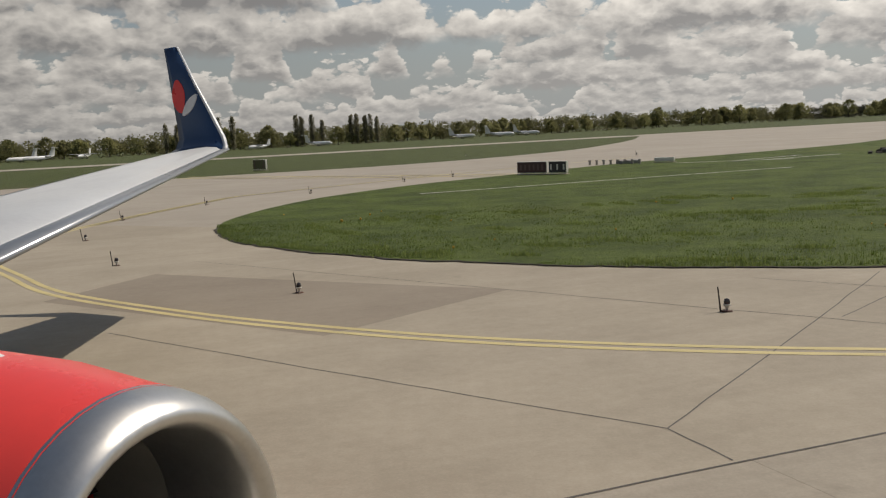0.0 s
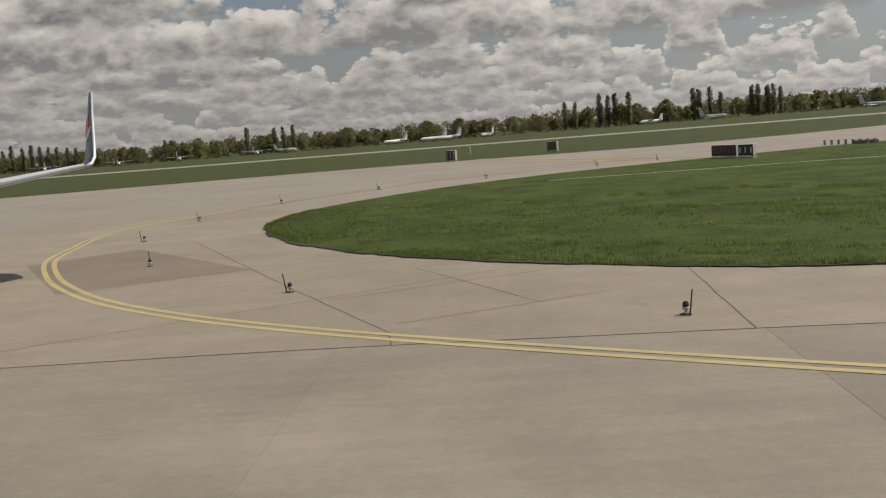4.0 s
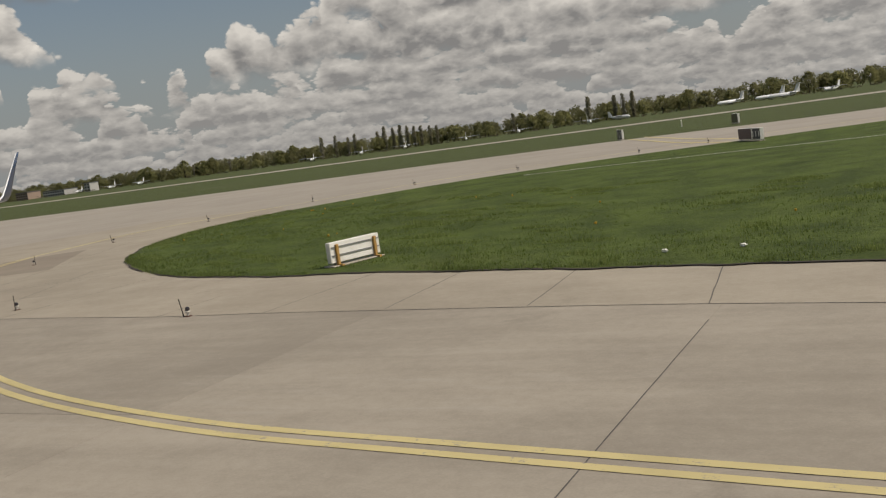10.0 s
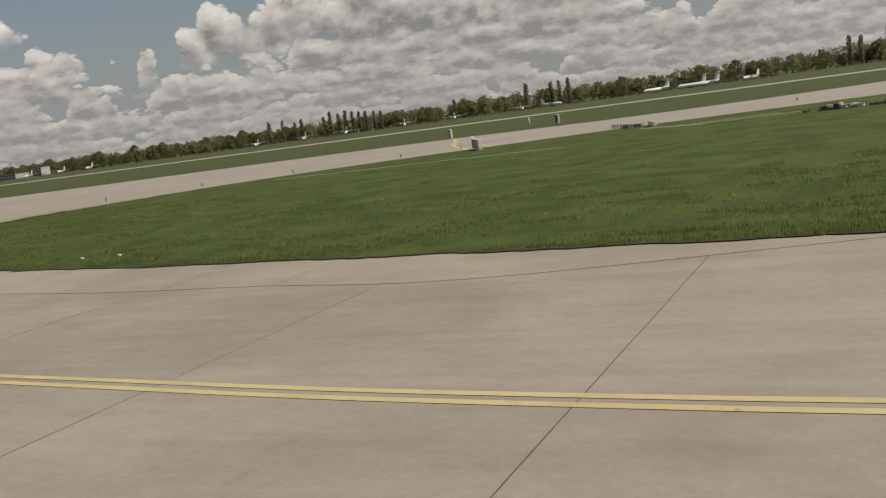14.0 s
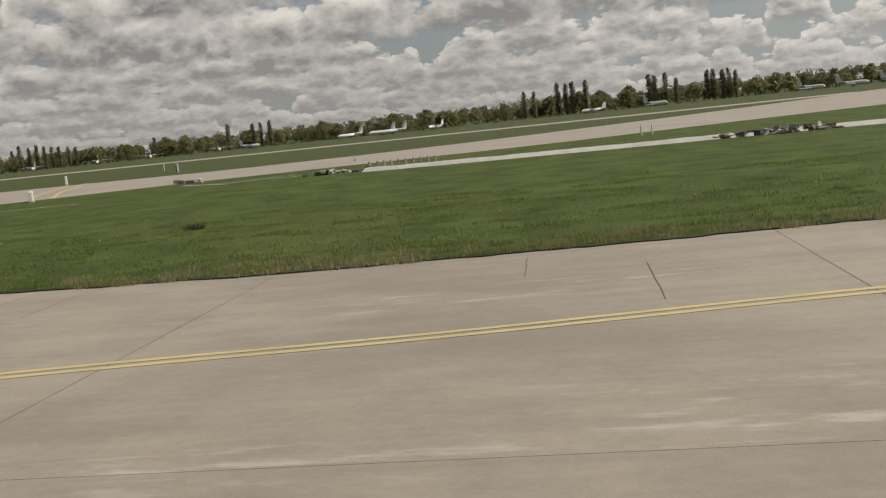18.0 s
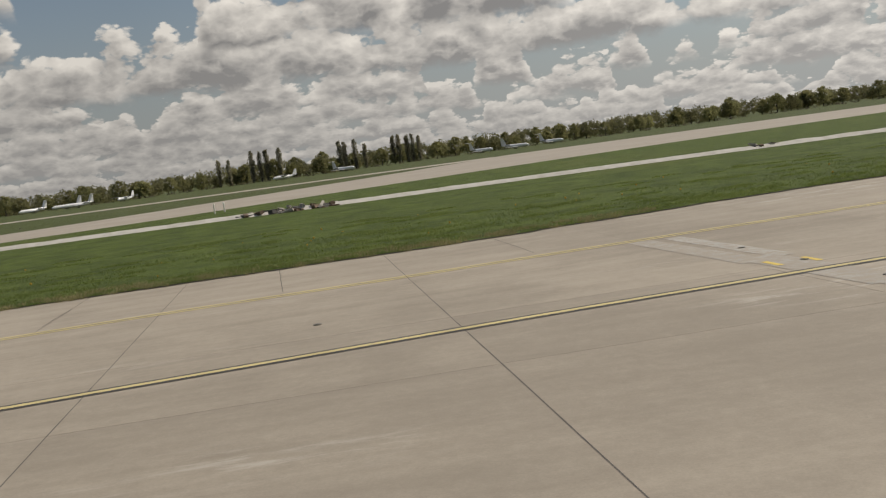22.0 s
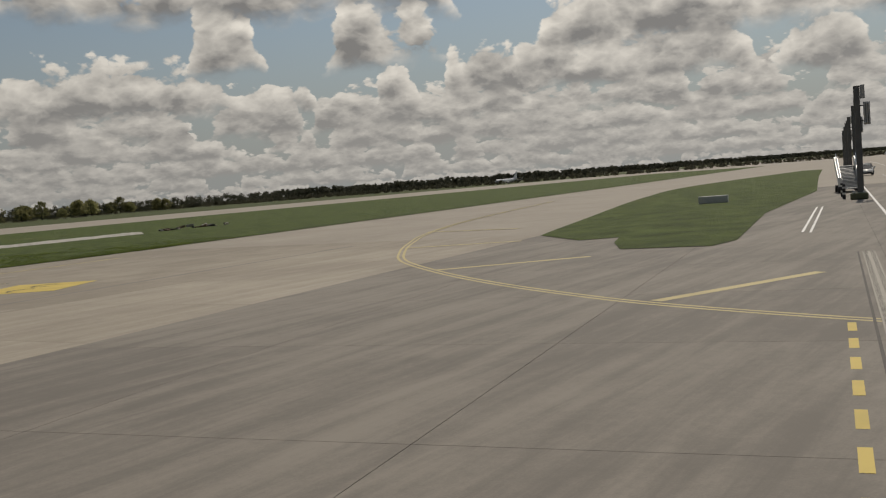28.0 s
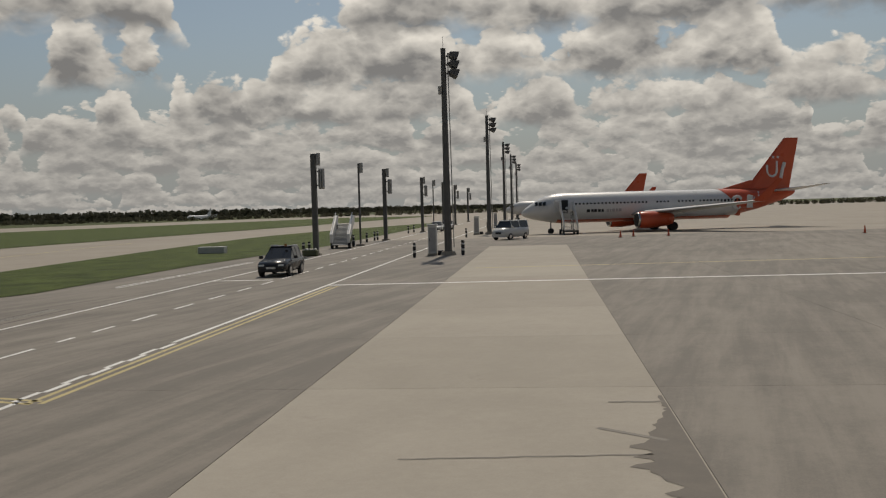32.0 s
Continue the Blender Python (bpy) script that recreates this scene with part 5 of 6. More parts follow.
def swept(sections, thick):
    """A skin over foil sections: leading edge point, chord, and the way its upper side faces."""
    bm, rings = bmesh.new(), []
    shape = ((0, 0), (0.03, 0.4), (0.12, 0.85), (0.3, 1.0), (0.6, 0.72), (0.85, 0.3), (1.0, 0.04), (0.85, -0.16), (0.6, -0.35), (0.3, -0.55), (0.1, -0.5), (0.03, -0.3))
    for q, c, up_way in sections:
        up_way = Vector(up_way).normalized()
        rings.append([Vector(q) - Vector((c * f, 0, 0)) + up_way * (c * thick * 0.55 * h) for f, h in shape])
    loft(bm, rings)
    bmesh.ops.recalc_face_normals(bm, faces=bm.faces[:])
    return bm


BLEND = [((-15.22, 16.8, 3.33), 1.75, (0, -0.15, 1)), ((-15.42, 17.05, 3.42), 1.62, (0, -0.5, 0.85)), ((-15.62, 17.2, 3.62), 1.45, (0, -0.85, 0.5)), ((-15.95, 17.3, 4.0), 1.26, (0, -1, 0.25)), ((-16.75, 17.52, 4.9), 0.82, (0, -1, 0.25)), ((-17.48, 17.75, 5.78), 0.46, (0, -1, 0.25))]
part("winglet", swept(BLEND, 0.09), NAVY, own, "navy winglet blended into the wing tip", smooth=True)
part("winglet_edge", swept([(Vector(q) + Vector((0.03, 0, 0)), 0.05 + 0.075 * c, up_way) for q, c, up_way in BLEND], 0.75), WING_WHITE, own, "pale metal leading edge strip", smooth=True)


def emblem(middle, half_long, half_wide, lean, mat):
    bm = bmesh.new()
    ring = []
    for k in range(16):
        a = k * math.pi / 8
        u, v = half_long * math.cos(a), half_wide * math.sin(a) * (1 - 0.35 * math.cos(a) ** 2)
        ring.append((middle[0] + u * math.sin(lean) + v * math.cos(lean), middle[1] + 0.25 * (u * math.cos(lean) - v * math.sin(lean)), middle[2] + u * math.cos(lean) - v * math.sin(lean)))
    loft(bm, [ring, [(x, y + 0.045, z) for x, y, z in ring]])
    part("winglet_emblem", bm, mat, own, "plain emblem shape on the winglet")


emblem((-16.78, 17.325, 4.40), 0.30, 0.13, radians(38), SKIN)
emblem((-17.20, 17.40, 4.62), 0.42, 0.20, radians(-22), RED)
zc = 1.28
bm = bmesh.new()
loft(bm, [[(x, r * math.cos(a * math.pi / 22), z + r * math.sin(a * math.pi / 22)) for a in range(44)] for x, z, r in ((-3.80, zc, 0.968), (-4.0, zc, 0.985), (-4.6, zc, 1.06), (-5.6, zc, 1.09), (-6.8, zc + 0.03, 1.0), (-8.2, zc + 0.1, 0.78))], caps=False)
e = part("nacelle", bm, RED, own, "glossy red engine nacelle", Matrix.Translation((-3.78, 4.816, 1.348)) @ pose(0, 0, 0, 0, 0, 5) @ Matrix.Scale(0.975, 4) @ Matrix.Translation((3.66, 0, -1.28)), True)
bm = bmesh.new()
sides = 44
loft(bm, [[(x, r * math.cos(a * 2 * math.pi / sides), zc + r * math.sin(a * 2 * math.pi / sides)) for a in range(sides)] for x, r in ((-3.83, 0.972), (-3.72, 0.955), (-3.62, 0.915), (-3.56, 0.87), (-3.54, 0.83), (-3.57, 0.79), (-3.66, 0.76), (-3.82, 0.742), (-4.3, 0.74))], caps=False)
part("inlet_lip", bm, worn("brushed_lip", (0.66, 0.64, 0.60), (0.52, 0.50, 0.47), 0.36, 1.0, 2.0, 0.6, 30.0, 0.0), e, "polished metal inlet lip", smooth=True)
bm = bmesh.new()
loft(bm, [[(x, r * math.cos(a * 2 * math.pi / sides), zc + r * math.sin(a * 2 * math.pi / sides)) for a in range(sides)] for x, r in ((-4.3, 0.74), (-5.0, 0.78))], caps=False)
part("inlet_duct", bm, worn("duct_grey", (0.20, 0.19, 0.17), (0.15, 0.145, 0.13), 0.5, 0.2), e, smooth=True)
bm = bmesh.new()
for k in range(24):
    a = k * math.pi / 12
    loft(bm, [[(-5.0, 0.2 * math.cos(a), zc + 0.2 * math.sin(a)), (-5.02, 0.2 * math.cos(a + 0.2), zc + 0.2 * math.sin(a + 0.2))], [(-4.95, 0.78 * math.cos(a), zc + 0.78 * math.sin(a)), (-5.1, 0.78 * math.cos(a + 0.2), zc + 0.78 * math.sin(a + 0.2))]], close=False, caps=False)
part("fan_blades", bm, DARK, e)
# added disc behind the blades, dark in place of the shade there
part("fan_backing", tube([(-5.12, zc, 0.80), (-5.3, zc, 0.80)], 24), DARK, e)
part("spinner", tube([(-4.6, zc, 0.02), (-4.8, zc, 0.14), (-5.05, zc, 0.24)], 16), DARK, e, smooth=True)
part("pylon", tube([(-4.70, 2.29, 0.02), (-4.95, 2.29, 0.10), (-5.4, 2.29, 0.18), (-6.4, 2.28, 0.26), (-8.4, 2.2, 0.28)], 16, 0.9), SKIN, own, "white pylon fairing", Matrix.Translation((0, 4.80, 0)), True)
for y in (-0.3, 0.3):
    bm = bmesh.new()
    rod(bm, (-11.2, 3.9 + y - 0.18, 0.56), (-11.2, 3.9 + y + 0.18, 0.56), 0.56, 0.54, 18)
    part("tyre", bm, RUBBER, own)
bm = bmesh.new()
rod(bm, (-11.2, 3.9, 0.5), (-10.9, 3.9, 2.1), 0.12, sides=8)
part("gear_leg", bm, GALV, own)

# ---- distance: tree line, parked aircraft, far buildings ----
def leaves(name, dark, light):
    m, n, b = material(name, dark, 0.9, spec=0.15)
    at = place(n)
    f = n.math("ADD", n.math("MULTIPLY", n.noise(at, 0.16, 4.0, 0.6), 0.6), n.math("MULTIPLY", n.add("ShaderNodeNewGeometry").outputs["Random Per Island"], 0.4))
    c = n.mix(n.step(f, 0.30, 0.70), (*dark, 1), (*light, 1))
    tone = n.add("ShaderNodeObjectInfo").outputs["Random"]
    c = n.mix(n.math("MULTIPLY", tone, 0.35), c, (0.150, 0.125, 0.075, 1))
    n.put(b.inputs["Base Color"], c)
    see_through(n, b, c, 0.6)
    return m


LEAF, POPLAR_LEAF, BARK = leaves("spring_leaves", (0.19, 0.195, 0.09), (0.36, 0.35, 0.155)), leaves("poplar_leaves", (0.21, 0.20, 0.14), (0.36, 0.34, 0.235)), worn("bark", (0.06, 0.05, 0.04), (0.035, 0.03, 0.025), 0.9)
# shaded copy of the woods: the backlit darkness is put into the leaf colour
BACKLIT_WOODS = leaves("backlit_woods", (0.085, 0.092, 0.066), (0.150, 0.152, 0.105))
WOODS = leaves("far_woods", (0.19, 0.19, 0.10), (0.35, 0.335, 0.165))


def ball(level):
    bm = bmesh.new()
    bmesh.ops.create_icosphere(bm, subdivisions=level, radius=1.0)
    out = [v.co.copy() for v in bm.verts], [[v.index for v in f.verts] for f in bm.faces]
    bm.free()
    return out


ROUGH, FINE = ball(1), ball(2)


class Clumps:
    """Foliage gathered from ragged clumps."""
    def __init__(self):
        self.verts, self.faces = [], []

    def puff(self, at, r, squash=0.8, seed=0, shape=FINE):
        k0 = len(self.verts)
        for co in shape[0]:
            k = 0.80 + 0.50 * noise.noise(Vector((seed * 3.1, 0, 0)) + co * 1.9) + random.uniform(-0.16, 0.16)
            self.verts.append((at[0] + co.x * r * k, at[1] + co.y * r * k, at[2] + co.z * r * k * squash))
        self.faces.extend([[i + k0 for i in f] for f in shape[1]])

    def spray(self, at, r, squash, count, size):
        """Leafy twigs in all directions, filling one clump."""
        for _ in range(count):
            q = Vector((random.gauss(0, 1), random.gauss(0, 1), random.gauss(0, 1))).normalized() * (r * random.random() ** 0.4)
            o = Vector((at[0] + q.x, at[1] + q.y, at[2] + q.z * squash))
            u = Vector((random.gauss(0, 1), random.gauss(0, 1), random.gauss(0, 1))).normalized()
            v = u.orthogonal().normalized() * (size * random.uniform(0.35, 0.7))
            u = u * (size * random.uniform(0.5, 0.9))
            k0 = len(self.verts)
            self.verts.extend((o - u, o - v, o + u, o + v))
            self.faces.append((k0, k0 + 1, k0 + 2, k0 + 3))

    def mesh(self, name, mat):
        me = bpy.data.meshes.new(name)
        me.from_pydata(self.verts, [], self.faces)
        me.materials.append(mat)
        return me


def crown(parent, clumps, mat):
    ob = new("crown", clumps.mesh("crown", mat))
    ob.parent = parent
    return tagged(ob)


def broad_tree(height, spread, seed):
    random.seed(seed)
    t = base("tree", Matrix.Identity(4), "round-crowned broadleaf tree in thin spring leaf", "tree", "tree line")
    bm = bmesh.new()
    rod(bm, (0, 0, 0), (0, 0, height * 0.45), 0.28, 0.16, 7)
    for k in range(5):
        a = k * 1.3 + seed
        rod(bm, (0, 0, height * (0.22 + 0.05 * k)), (spread * 0.6 * math.cos(a), spread * 0.6 * math.sin(a), height * (0.5 + 0.06 * k)), 0.11, 0.04, 5)
    part("trunk", bm, BARK, t)
    c = Clumps()
    for k in range(64):
        a, q = random.uniform(0, 6.28), random.random()
        z = height * (0.20 + 0.70 * q)
        wide = spread * math.sqrt(max(0.05, 1 - (1.7 * (q - 0.36)) ** 2)) * math.sqrt(random.uniform(0.1, 1))
        c.spray((wide * math.cos(a), wide * math.sin(a), z), random.uniform(0.09, 0.15) * height, 0.85, 22, 0.55)
    crown(t, c, LEAF)
    return t


def poplar(height, seed):
    random.seed(seed + 90)
    t = base("poplar", Matrix.Identity(4), "tall narrow columnar poplar", "tree", "poplars")
    bm = bmesh.new()
    rod(bm, (0, 0, 0), (0, 0, height * 0.9), 0.32, 0.06, 7)
    part("trunk", bm, BARK, t)
    c = Clumps()
    for k in range(110):
        q = (k + random.random()) / 110
        w = height * 0.108 * (0.60 + 0.80 * q if q < 0.5 else 1.0 - 0.45 * max(0.0, (q - 0.65) / 0.35) ** 2.5)
        a = random.uniform(0, 6.28)
        r = w * math.sqrt(random.uniform(0.02, 0.5))
        c.spray((r * math.cos(a), r * math.sin(a), height * (0.06 + 0.86 * q)), w * random.uniform(0.45, 0.6), 1.5, 10, 0.5)
    crown(t, c, POPLAR_LEAF)
    return t


kinds = [broad_tree(10, 4.2, 1), broad_tree(9, 4.6, 2), broad_tree(11, 4.4, 3), broad_tree(8, 4.0, 4)]
spires = [poplar(16, 1), poplar(16, 2), poplar(16, 3)]
spots = []
random.seed(11)
for e in range(-640, 520, 7):
    spots.append((e + random.uniform(-5, 5), 505 + random.uniform(-14, 16), random.uniform(0.75, 1.2)))
used = set()
for k, (e, mm, size) in enumerate(spots):
    i = k % 4
    turn = Matrix.Translation(far_off(e, mm, -0.08)) @ pose(0, 0, 0, 0, 0, k * 47) @ Matrix.Scale(size, 4)
    if i in used:
        o = copy_thing(kinds[i], turn)
        o.scale = (size,) * 3
    else:
        used.add(i)
        kinds[i].matrix_world = turn


def from_eye(eye, left, m_line):
    """Where the line at m_line is met, looking so many degrees left of +y."""
    way, eye = Vector((-math.sin(radians(left)), math.cos(radians(left)), 0)), Vector((*eye, 0))
    return eye + way * ((m_line - eye.dot(M)) / way.dot(M))


rows = [((9.0, -1.9), a, up) for a, up in ((33.7, 1.15), (33.2, 1.18), (32.6, 1.26), (16.5, 1.32), (15.9, 1.25), (14.5, 1.62), (14.0, 1.52), (13.6, 1.58), (12.8, 1.60), (9.2, 1.52), (8.9, 1.4), (8.3, 1.5), (7.7, 1.15), (6.0, 1.38), (5.7, 1.42), (5.2, 1.30), (4.9, 1.36), (4.5, 1.2))]
rows += [((62.6, 8.6), a, up) for a, up in ((55.8, 1.0), (55.0, 1.0), (54.3, 0.8), (53.9, 0.95), (52.6, 0.9), (52.2, 1.15), (51.7, 1.0), (51.3, 1.1), (50.9, 1.0), (50.5, 0.95), (50.1, 0.9), (49.6, 0.85), (49.2, 0.8), (44.8, 0.86), (43.9, 0.7), (40.5, 1.22), (61, 0.5), (63, 0.45))]
for k, (eye, left, up) in enumerate(rows):
    p = from_eye(eye, left, 494)
    high = 3.5 + (p - Vector((*eye, 0))).length * math.tan(radians(up))
    i, size = k % 3, high / 15.6
    turn = Matrix.Translation(p - Vector((0, 0, 0.1))) @ pose(0, 0, 0, 0, 0, k * 71) @ Matrix.Diagonal((size * 0.95, size * 0.95, size, 1))
    if k < 3:
        spires[i].matrix_world = turn
    else:
        o = copy_thing(spires[i], turn)
        o.scale = (size * 0.95, size * 0.95, size)

random.seed(21)
bright, backlit_side = Clumps(), Clumps()
for e in range(-1300, 3000, 6):
    near = e < 650
    # crowns towards the sun take the copy with shade in its colour
    c = bright if e < 420 else backlit_side
    for k in range(2 if near else 3):
        far = 520 + 14 * k + random.uniform(-6, 6)
        h = 10.0 + 2.8 * noise.noise((e * 0.021, k, 0)) + 1.5 * noise.noise((e * 0.13, k + 5, 0))
        h *= 1.0 if e < 420 else 0.8
        mid, spread = e + random.uniform(-2, 2), 4.4 + 1.6 * random.random()
        for j in range(12 if near else 6):
            q = random.random()
            off = spread * math.sqrt(max(0.08, 1 - (1.6 * (q - 0.36)) ** 2)) * random.uniform(-1, 1)
            c.spray(far_off(mid + off, far + random.uniform(-3, 3), h * (0.08 + 0.76 * q)), h * random.uniform(0.17, 0.25), 0.9, 26 if near else 14, 0.75 if near else 2.0)
tagged(new("far_woods", bright.mesh("far_woods", WOODS)), "long band of distant woods behind the airfield", "woods", kind="stuff")
tagged(new("far_woods", backlit_side.mesh("far_woods", BACKLIT_WOODS)), "distant woods further along the airfield, coloured darker as if backlit", "woods", kind="stuff")
c = Clumps()
for e in range(-800, 800, 4):
    h = 1.3 + 0.9 * noise.noise((e * 0.06, 9, 0))
    if h > 0.8:
        c.spray(far_off(e + random.uniform(-2, 2), 462 + random.uniform(-18, 18), h * 0.4), h * 1.3, 0.5, 22, 0.4)
tagged(new("scrub", c.mesh("scrub", worn("dry_scrub", (0.110, 0.098, 0.058), (0.070, 0.072, 0.036), 0.95))), "low dry scrub before the tree line", "scrub", kind="stuff")
# woods that close the view beyond the apron
c = Clumps()
for k in range(640):
    s, n = 700 + random.uniform(-25, 25), -460 + 1.8 * k
    h = 3.0 + 1.2 * noise.noise((k * 0.05, 2, 0))
    c.spray(on_road(s, n, h * 0.4), max(1.5, h * 0.6), 0.9, 40, 1.0)
tagged(new("far_woods", c.mesh("far_woods", BACKLIT_WOODS)), "distant woods beyond the apron, coloured dark as if backlit", "woods", kind="stuff")
for k, (s, n, h) in enumerate(((520, -330, 17), (500, -345, 15), (540, -352, 19), (470, -300, 12), (560, -300, 13), (455, -322, 14))):
    size = h / 15.6
    o = copy_thing(spires[k % 3], Matrix.Translation(on_road(s, n, -0.1)) @ Matrix.Diagonal((size, size, size, 1)))
    o.scale = (size * 1.2, size * 1.2, size)
bm = bmesh.new()
rod(bm, (0, 0, 0), (0, 0, 16), 0.3, 0.15, 8)
for k in range(4):
    box(bm, -1.2 + 0.8 * k, -0.7 + 0.8 * k, -0.25, 0.25, 15.4, 16.1)
far_mast = thing("far_flood_mast", bm, STEEL, "thin distant floodlight mast beyond the airliners", "light mast", "distant masts", m=Matrix.Translation(on_road(430, -315)))
for s, n in ((440, -330), (452, -348), (462, -371), (425, -290)):
    copy_thing(far_mast, Matrix.Translation(on_road(s, n)))


def building(m, w, d, h, storeys, bays, wall, label):
    b = base("far_building", m, label, "building")
    bm = bmesh.new()
    box(bm, -w / 2, w / 2, -d / 2, d / 2, 0, h)
    part("wall", bm, wall, b)
    bm = bmesh.new()
    box(bm, -w / 2 - 0.3, w / 2 + 0.3, -d / 2 - 0.3, d / 2 + 0.3, h, h + 0.5)
    part("roof", bm, STEEL, b)
    for i in range(bays):
        for j in range(storeys):
            bm = bmesh.new()
            x, z = -w / 2 + w * (i + 0.5) / bays, h * (j + 0.5) / storeys
            box(bm, x - w / bays * 0.3, x + w / bays * 0.3, -d / 2 - 0.05, -d / 2 + 0.1, z - h / storeys * 0.28, z + h / storeys * 0.28)
            part("window", bm, CAR_GLASS, b)
    return b


HALL = worn("hall_wall", (0.42, 0.41, 0.39), (0.34, 0.33, 0.31), 0.7, 0, 0.1)
BRICKY = worn("hall_brick", (0.30, 0.22, 0.17), (0.24, 0.18, 0.14), 0.8, 0, 0.1)
turn = Matrix.Rotation(math.atan2(E.y, E.x), 4, "Z")
for e, mm, w, d, h, st, bays, wall in ((-560, 470, 34, 12, 6.5, 2, 9, HALL), (-610, 480, 20, 12, 9, 3, 5, BRICKY), (-655, 470, 26, 12, 11, 4, 6, BRICKY), (-700, 480, 16, 10, 8, 3, 4, HALL), (-535, 478, 9, 8, 10, 3, 2, HALL)):
    building(Matrix.Translation(far_off(e, mm)) @ turn, w * 0.7, d, h * 0.62, st, bays, wall, "low distant airport building by the trees")
building(Matrix.Translation(on_road(470, -232)) @ pose(0, 0, 0, 0, 0, ROAD_TURN - 90), 9, 7, 17, 5, 3, STEEL, "dark boxy tower rising behind the airliners")
building(Matrix.Translation(on_road(430, -395)) @ pose(0, 0, 0, 0, 0, ROAD_TURN - 60), 60, 14, 9, 2, 12, STEEL, "dark long building at the apron's far side")


def small_plane(kind):
    """Far parked transport plane, nose towards +x: high wing and props, or rear jets under a T-tail."""
    p = base("parked_plane", Matrix.Identity(4), "small white propeller plane with a tall fin parked far off" if kind == "prop" else "white jet with a high T-tail parked far off", "aeroplane", "far parked planes")
    part("fuselage", tube([(11, 2.2, 0.1), (10.2, 2.3, 0.8), (8.5, 2.5, 1.35), (-3, 2.5, 1.4), (-8, 3.0, 0.8), (-12, 3.6, 0.2)], 12), SKIN, p, smooth=True)
    part("fin", foil((-7.5, 0, 3.3), (-10.5, 0, 8.6 if kind == "prop" else 9.4), 4.6, 2.2, 0.12, (0, 1, 0)), SKIN, p)
    for y in (-1, 1):
        if kind == "prop":
            part("wing", foil((3.0, y * 0.5, 3.9), (1.6, y * 13.5, 4.1), 3.6, 1.7, 0.14), WING_GREY, p)
            part("tailplane", foil((-8.5, y * 0.3, 3.9), (-10, y * 4.6, 4.3), 2.6, 1.3, 0.1), WING_GREY, p)
            part("engine", tube([(4.9, 3.6, 0.2), (4.6, 3.6, 0.55), (2, 3.6, 0.6), (-1, 3.7, 0.3)], 10), WING_GREY, p, "", Matrix.Translation((0, y * 4, 0)), True)
        else:
            part("wing", foil((2.5, y * 1.0, 1.7), (-3.0, y * 12.5, 2.2), 4.6, 1.5, 0.12), WING_GREY, p)
            part("tailplane", foil((-10.3, y * 0.1, 9.3), (-12.3, y * 4.8, 9.2), 2.6, 1.2, 0.1), SKIN, p)
            part("engine", tube([(-4.2, 3.3, 0.6), (-4.8, 3.3, 0.75), (-7.5, 3.4, 0.7), (-8.4, 3.4, 0.45)], 10), WING_GREY, p, "", Matrix.Translation((0, y * 2.0, 0)), True)
        bm = bmesh.new()
        rod(bm, (-0.5, y * 1.9, 0.4), (-0.5, y * 1.5, 2.2), 0.12, sides=6)
        rod(bm, (-0.5, y * 1.9 - 0.2, 0.45), (-0.5, y * 1.9 + 0.2, 0.45), 0.45, 0.45, 10)
        part("main_gear", bm, RUBBER, p)
    bm = bmesh.new()
    rod(bm, (8, 0, 0.3), (8, 0, 1.6), 0.1, sides=6)
    rod(bm, (8, -0.15, 0.32), (8, 0.15, 0.32), 0.32, 0.32, 10)
    part("nose_gear", bm, RUBBER, p)
    return p


prop, tjet = small_plane("prop"), small_plane("jet")
face = math.degrees(math.atan2(-M.y, -M.x))
parked = [("prop", (62.6, 8.6), a, 426, 38) for a in (69.2, 67.5, 66.0, 56.6, 53.8, 51.3, 47.8, 44.8, 40.8)]
parked += [("jet", (62.6, 8.6), 31.0, 428, -70), ("jet", (62.6, 8.6), 30.3, 422, -76), ("jet", (62.6, 8.6), 33.0, 440, -60), ("prop", (62.6, 8.6), 39.0, 440, 100)]
parked += [("jet", (9, -1.9), 8.0, 450, 70), ("jet", (9, -1.9), -0.4, 436, 62), ("jet", (9, -1.9), -2.6, 425, 80), ("prop", (9, -1.9), 11.5, 445, -80), ("jet", (9, -1.9), -4.2, 440, 60), ("prop", (9, -1.9), 21, 440, -30)]
done = set()
for kind, eye, left, mm, turn_by in parked:
    p = from_eye(eye, left, mm)
    p.z = -0.05
    ob = prop if kind == "prop" else tjet
    pose_here = Matrix.Translation(p) @ pose(0, 0, 0, 0, 0, face + turn_by * 0.75) @ Matrix.Scale(0.54 if kind == "prop" else 0.60, 4)
    if kind in done:
        copy_thing(ob, pose_here).scale = (0.54 if kind == "prop" else 0.60,) * 3
    else:
        done.add(kind)
        ob.matrix_world = pose_here
airliner(Matrix.Translation(Vector((136.6 + 0.605 * 620, -17.6 + 0.796 * 620, -0.05))) @ pose(0, 0, 0, 0, 0, 195) @ Matrix.Scale(0.62, 4), "white jet standing far off on the runway", False, SKIN)

# ---- grass blades along the near edge, the nearest as tufts ----
random.seed(31)
verts, faces = [], []


def tuft(x, y, z, size, count):
    for _ in range(count):
        a, lean = random.uniform(0, 6.28), random.uniform(0.1, 0.5)
        h, w = size * random.uniform(0.5, 1.2), 0.010 + 0.02 * size
        px, py = x + random.uniform(-0.12, 0.12), y + random.uniform(-0.12, 0.12)
        dx, dy = math.cos(a), math.sin(a)
        k = len(verts)
        verts.extend(((px - dy * w, py + dx * w, z), (px + dy * w, py - dx * w, z), (px + dx * lean * h, py + dy * lean * h, z + h)))
        faces.append((k, k + 1, k + 2))


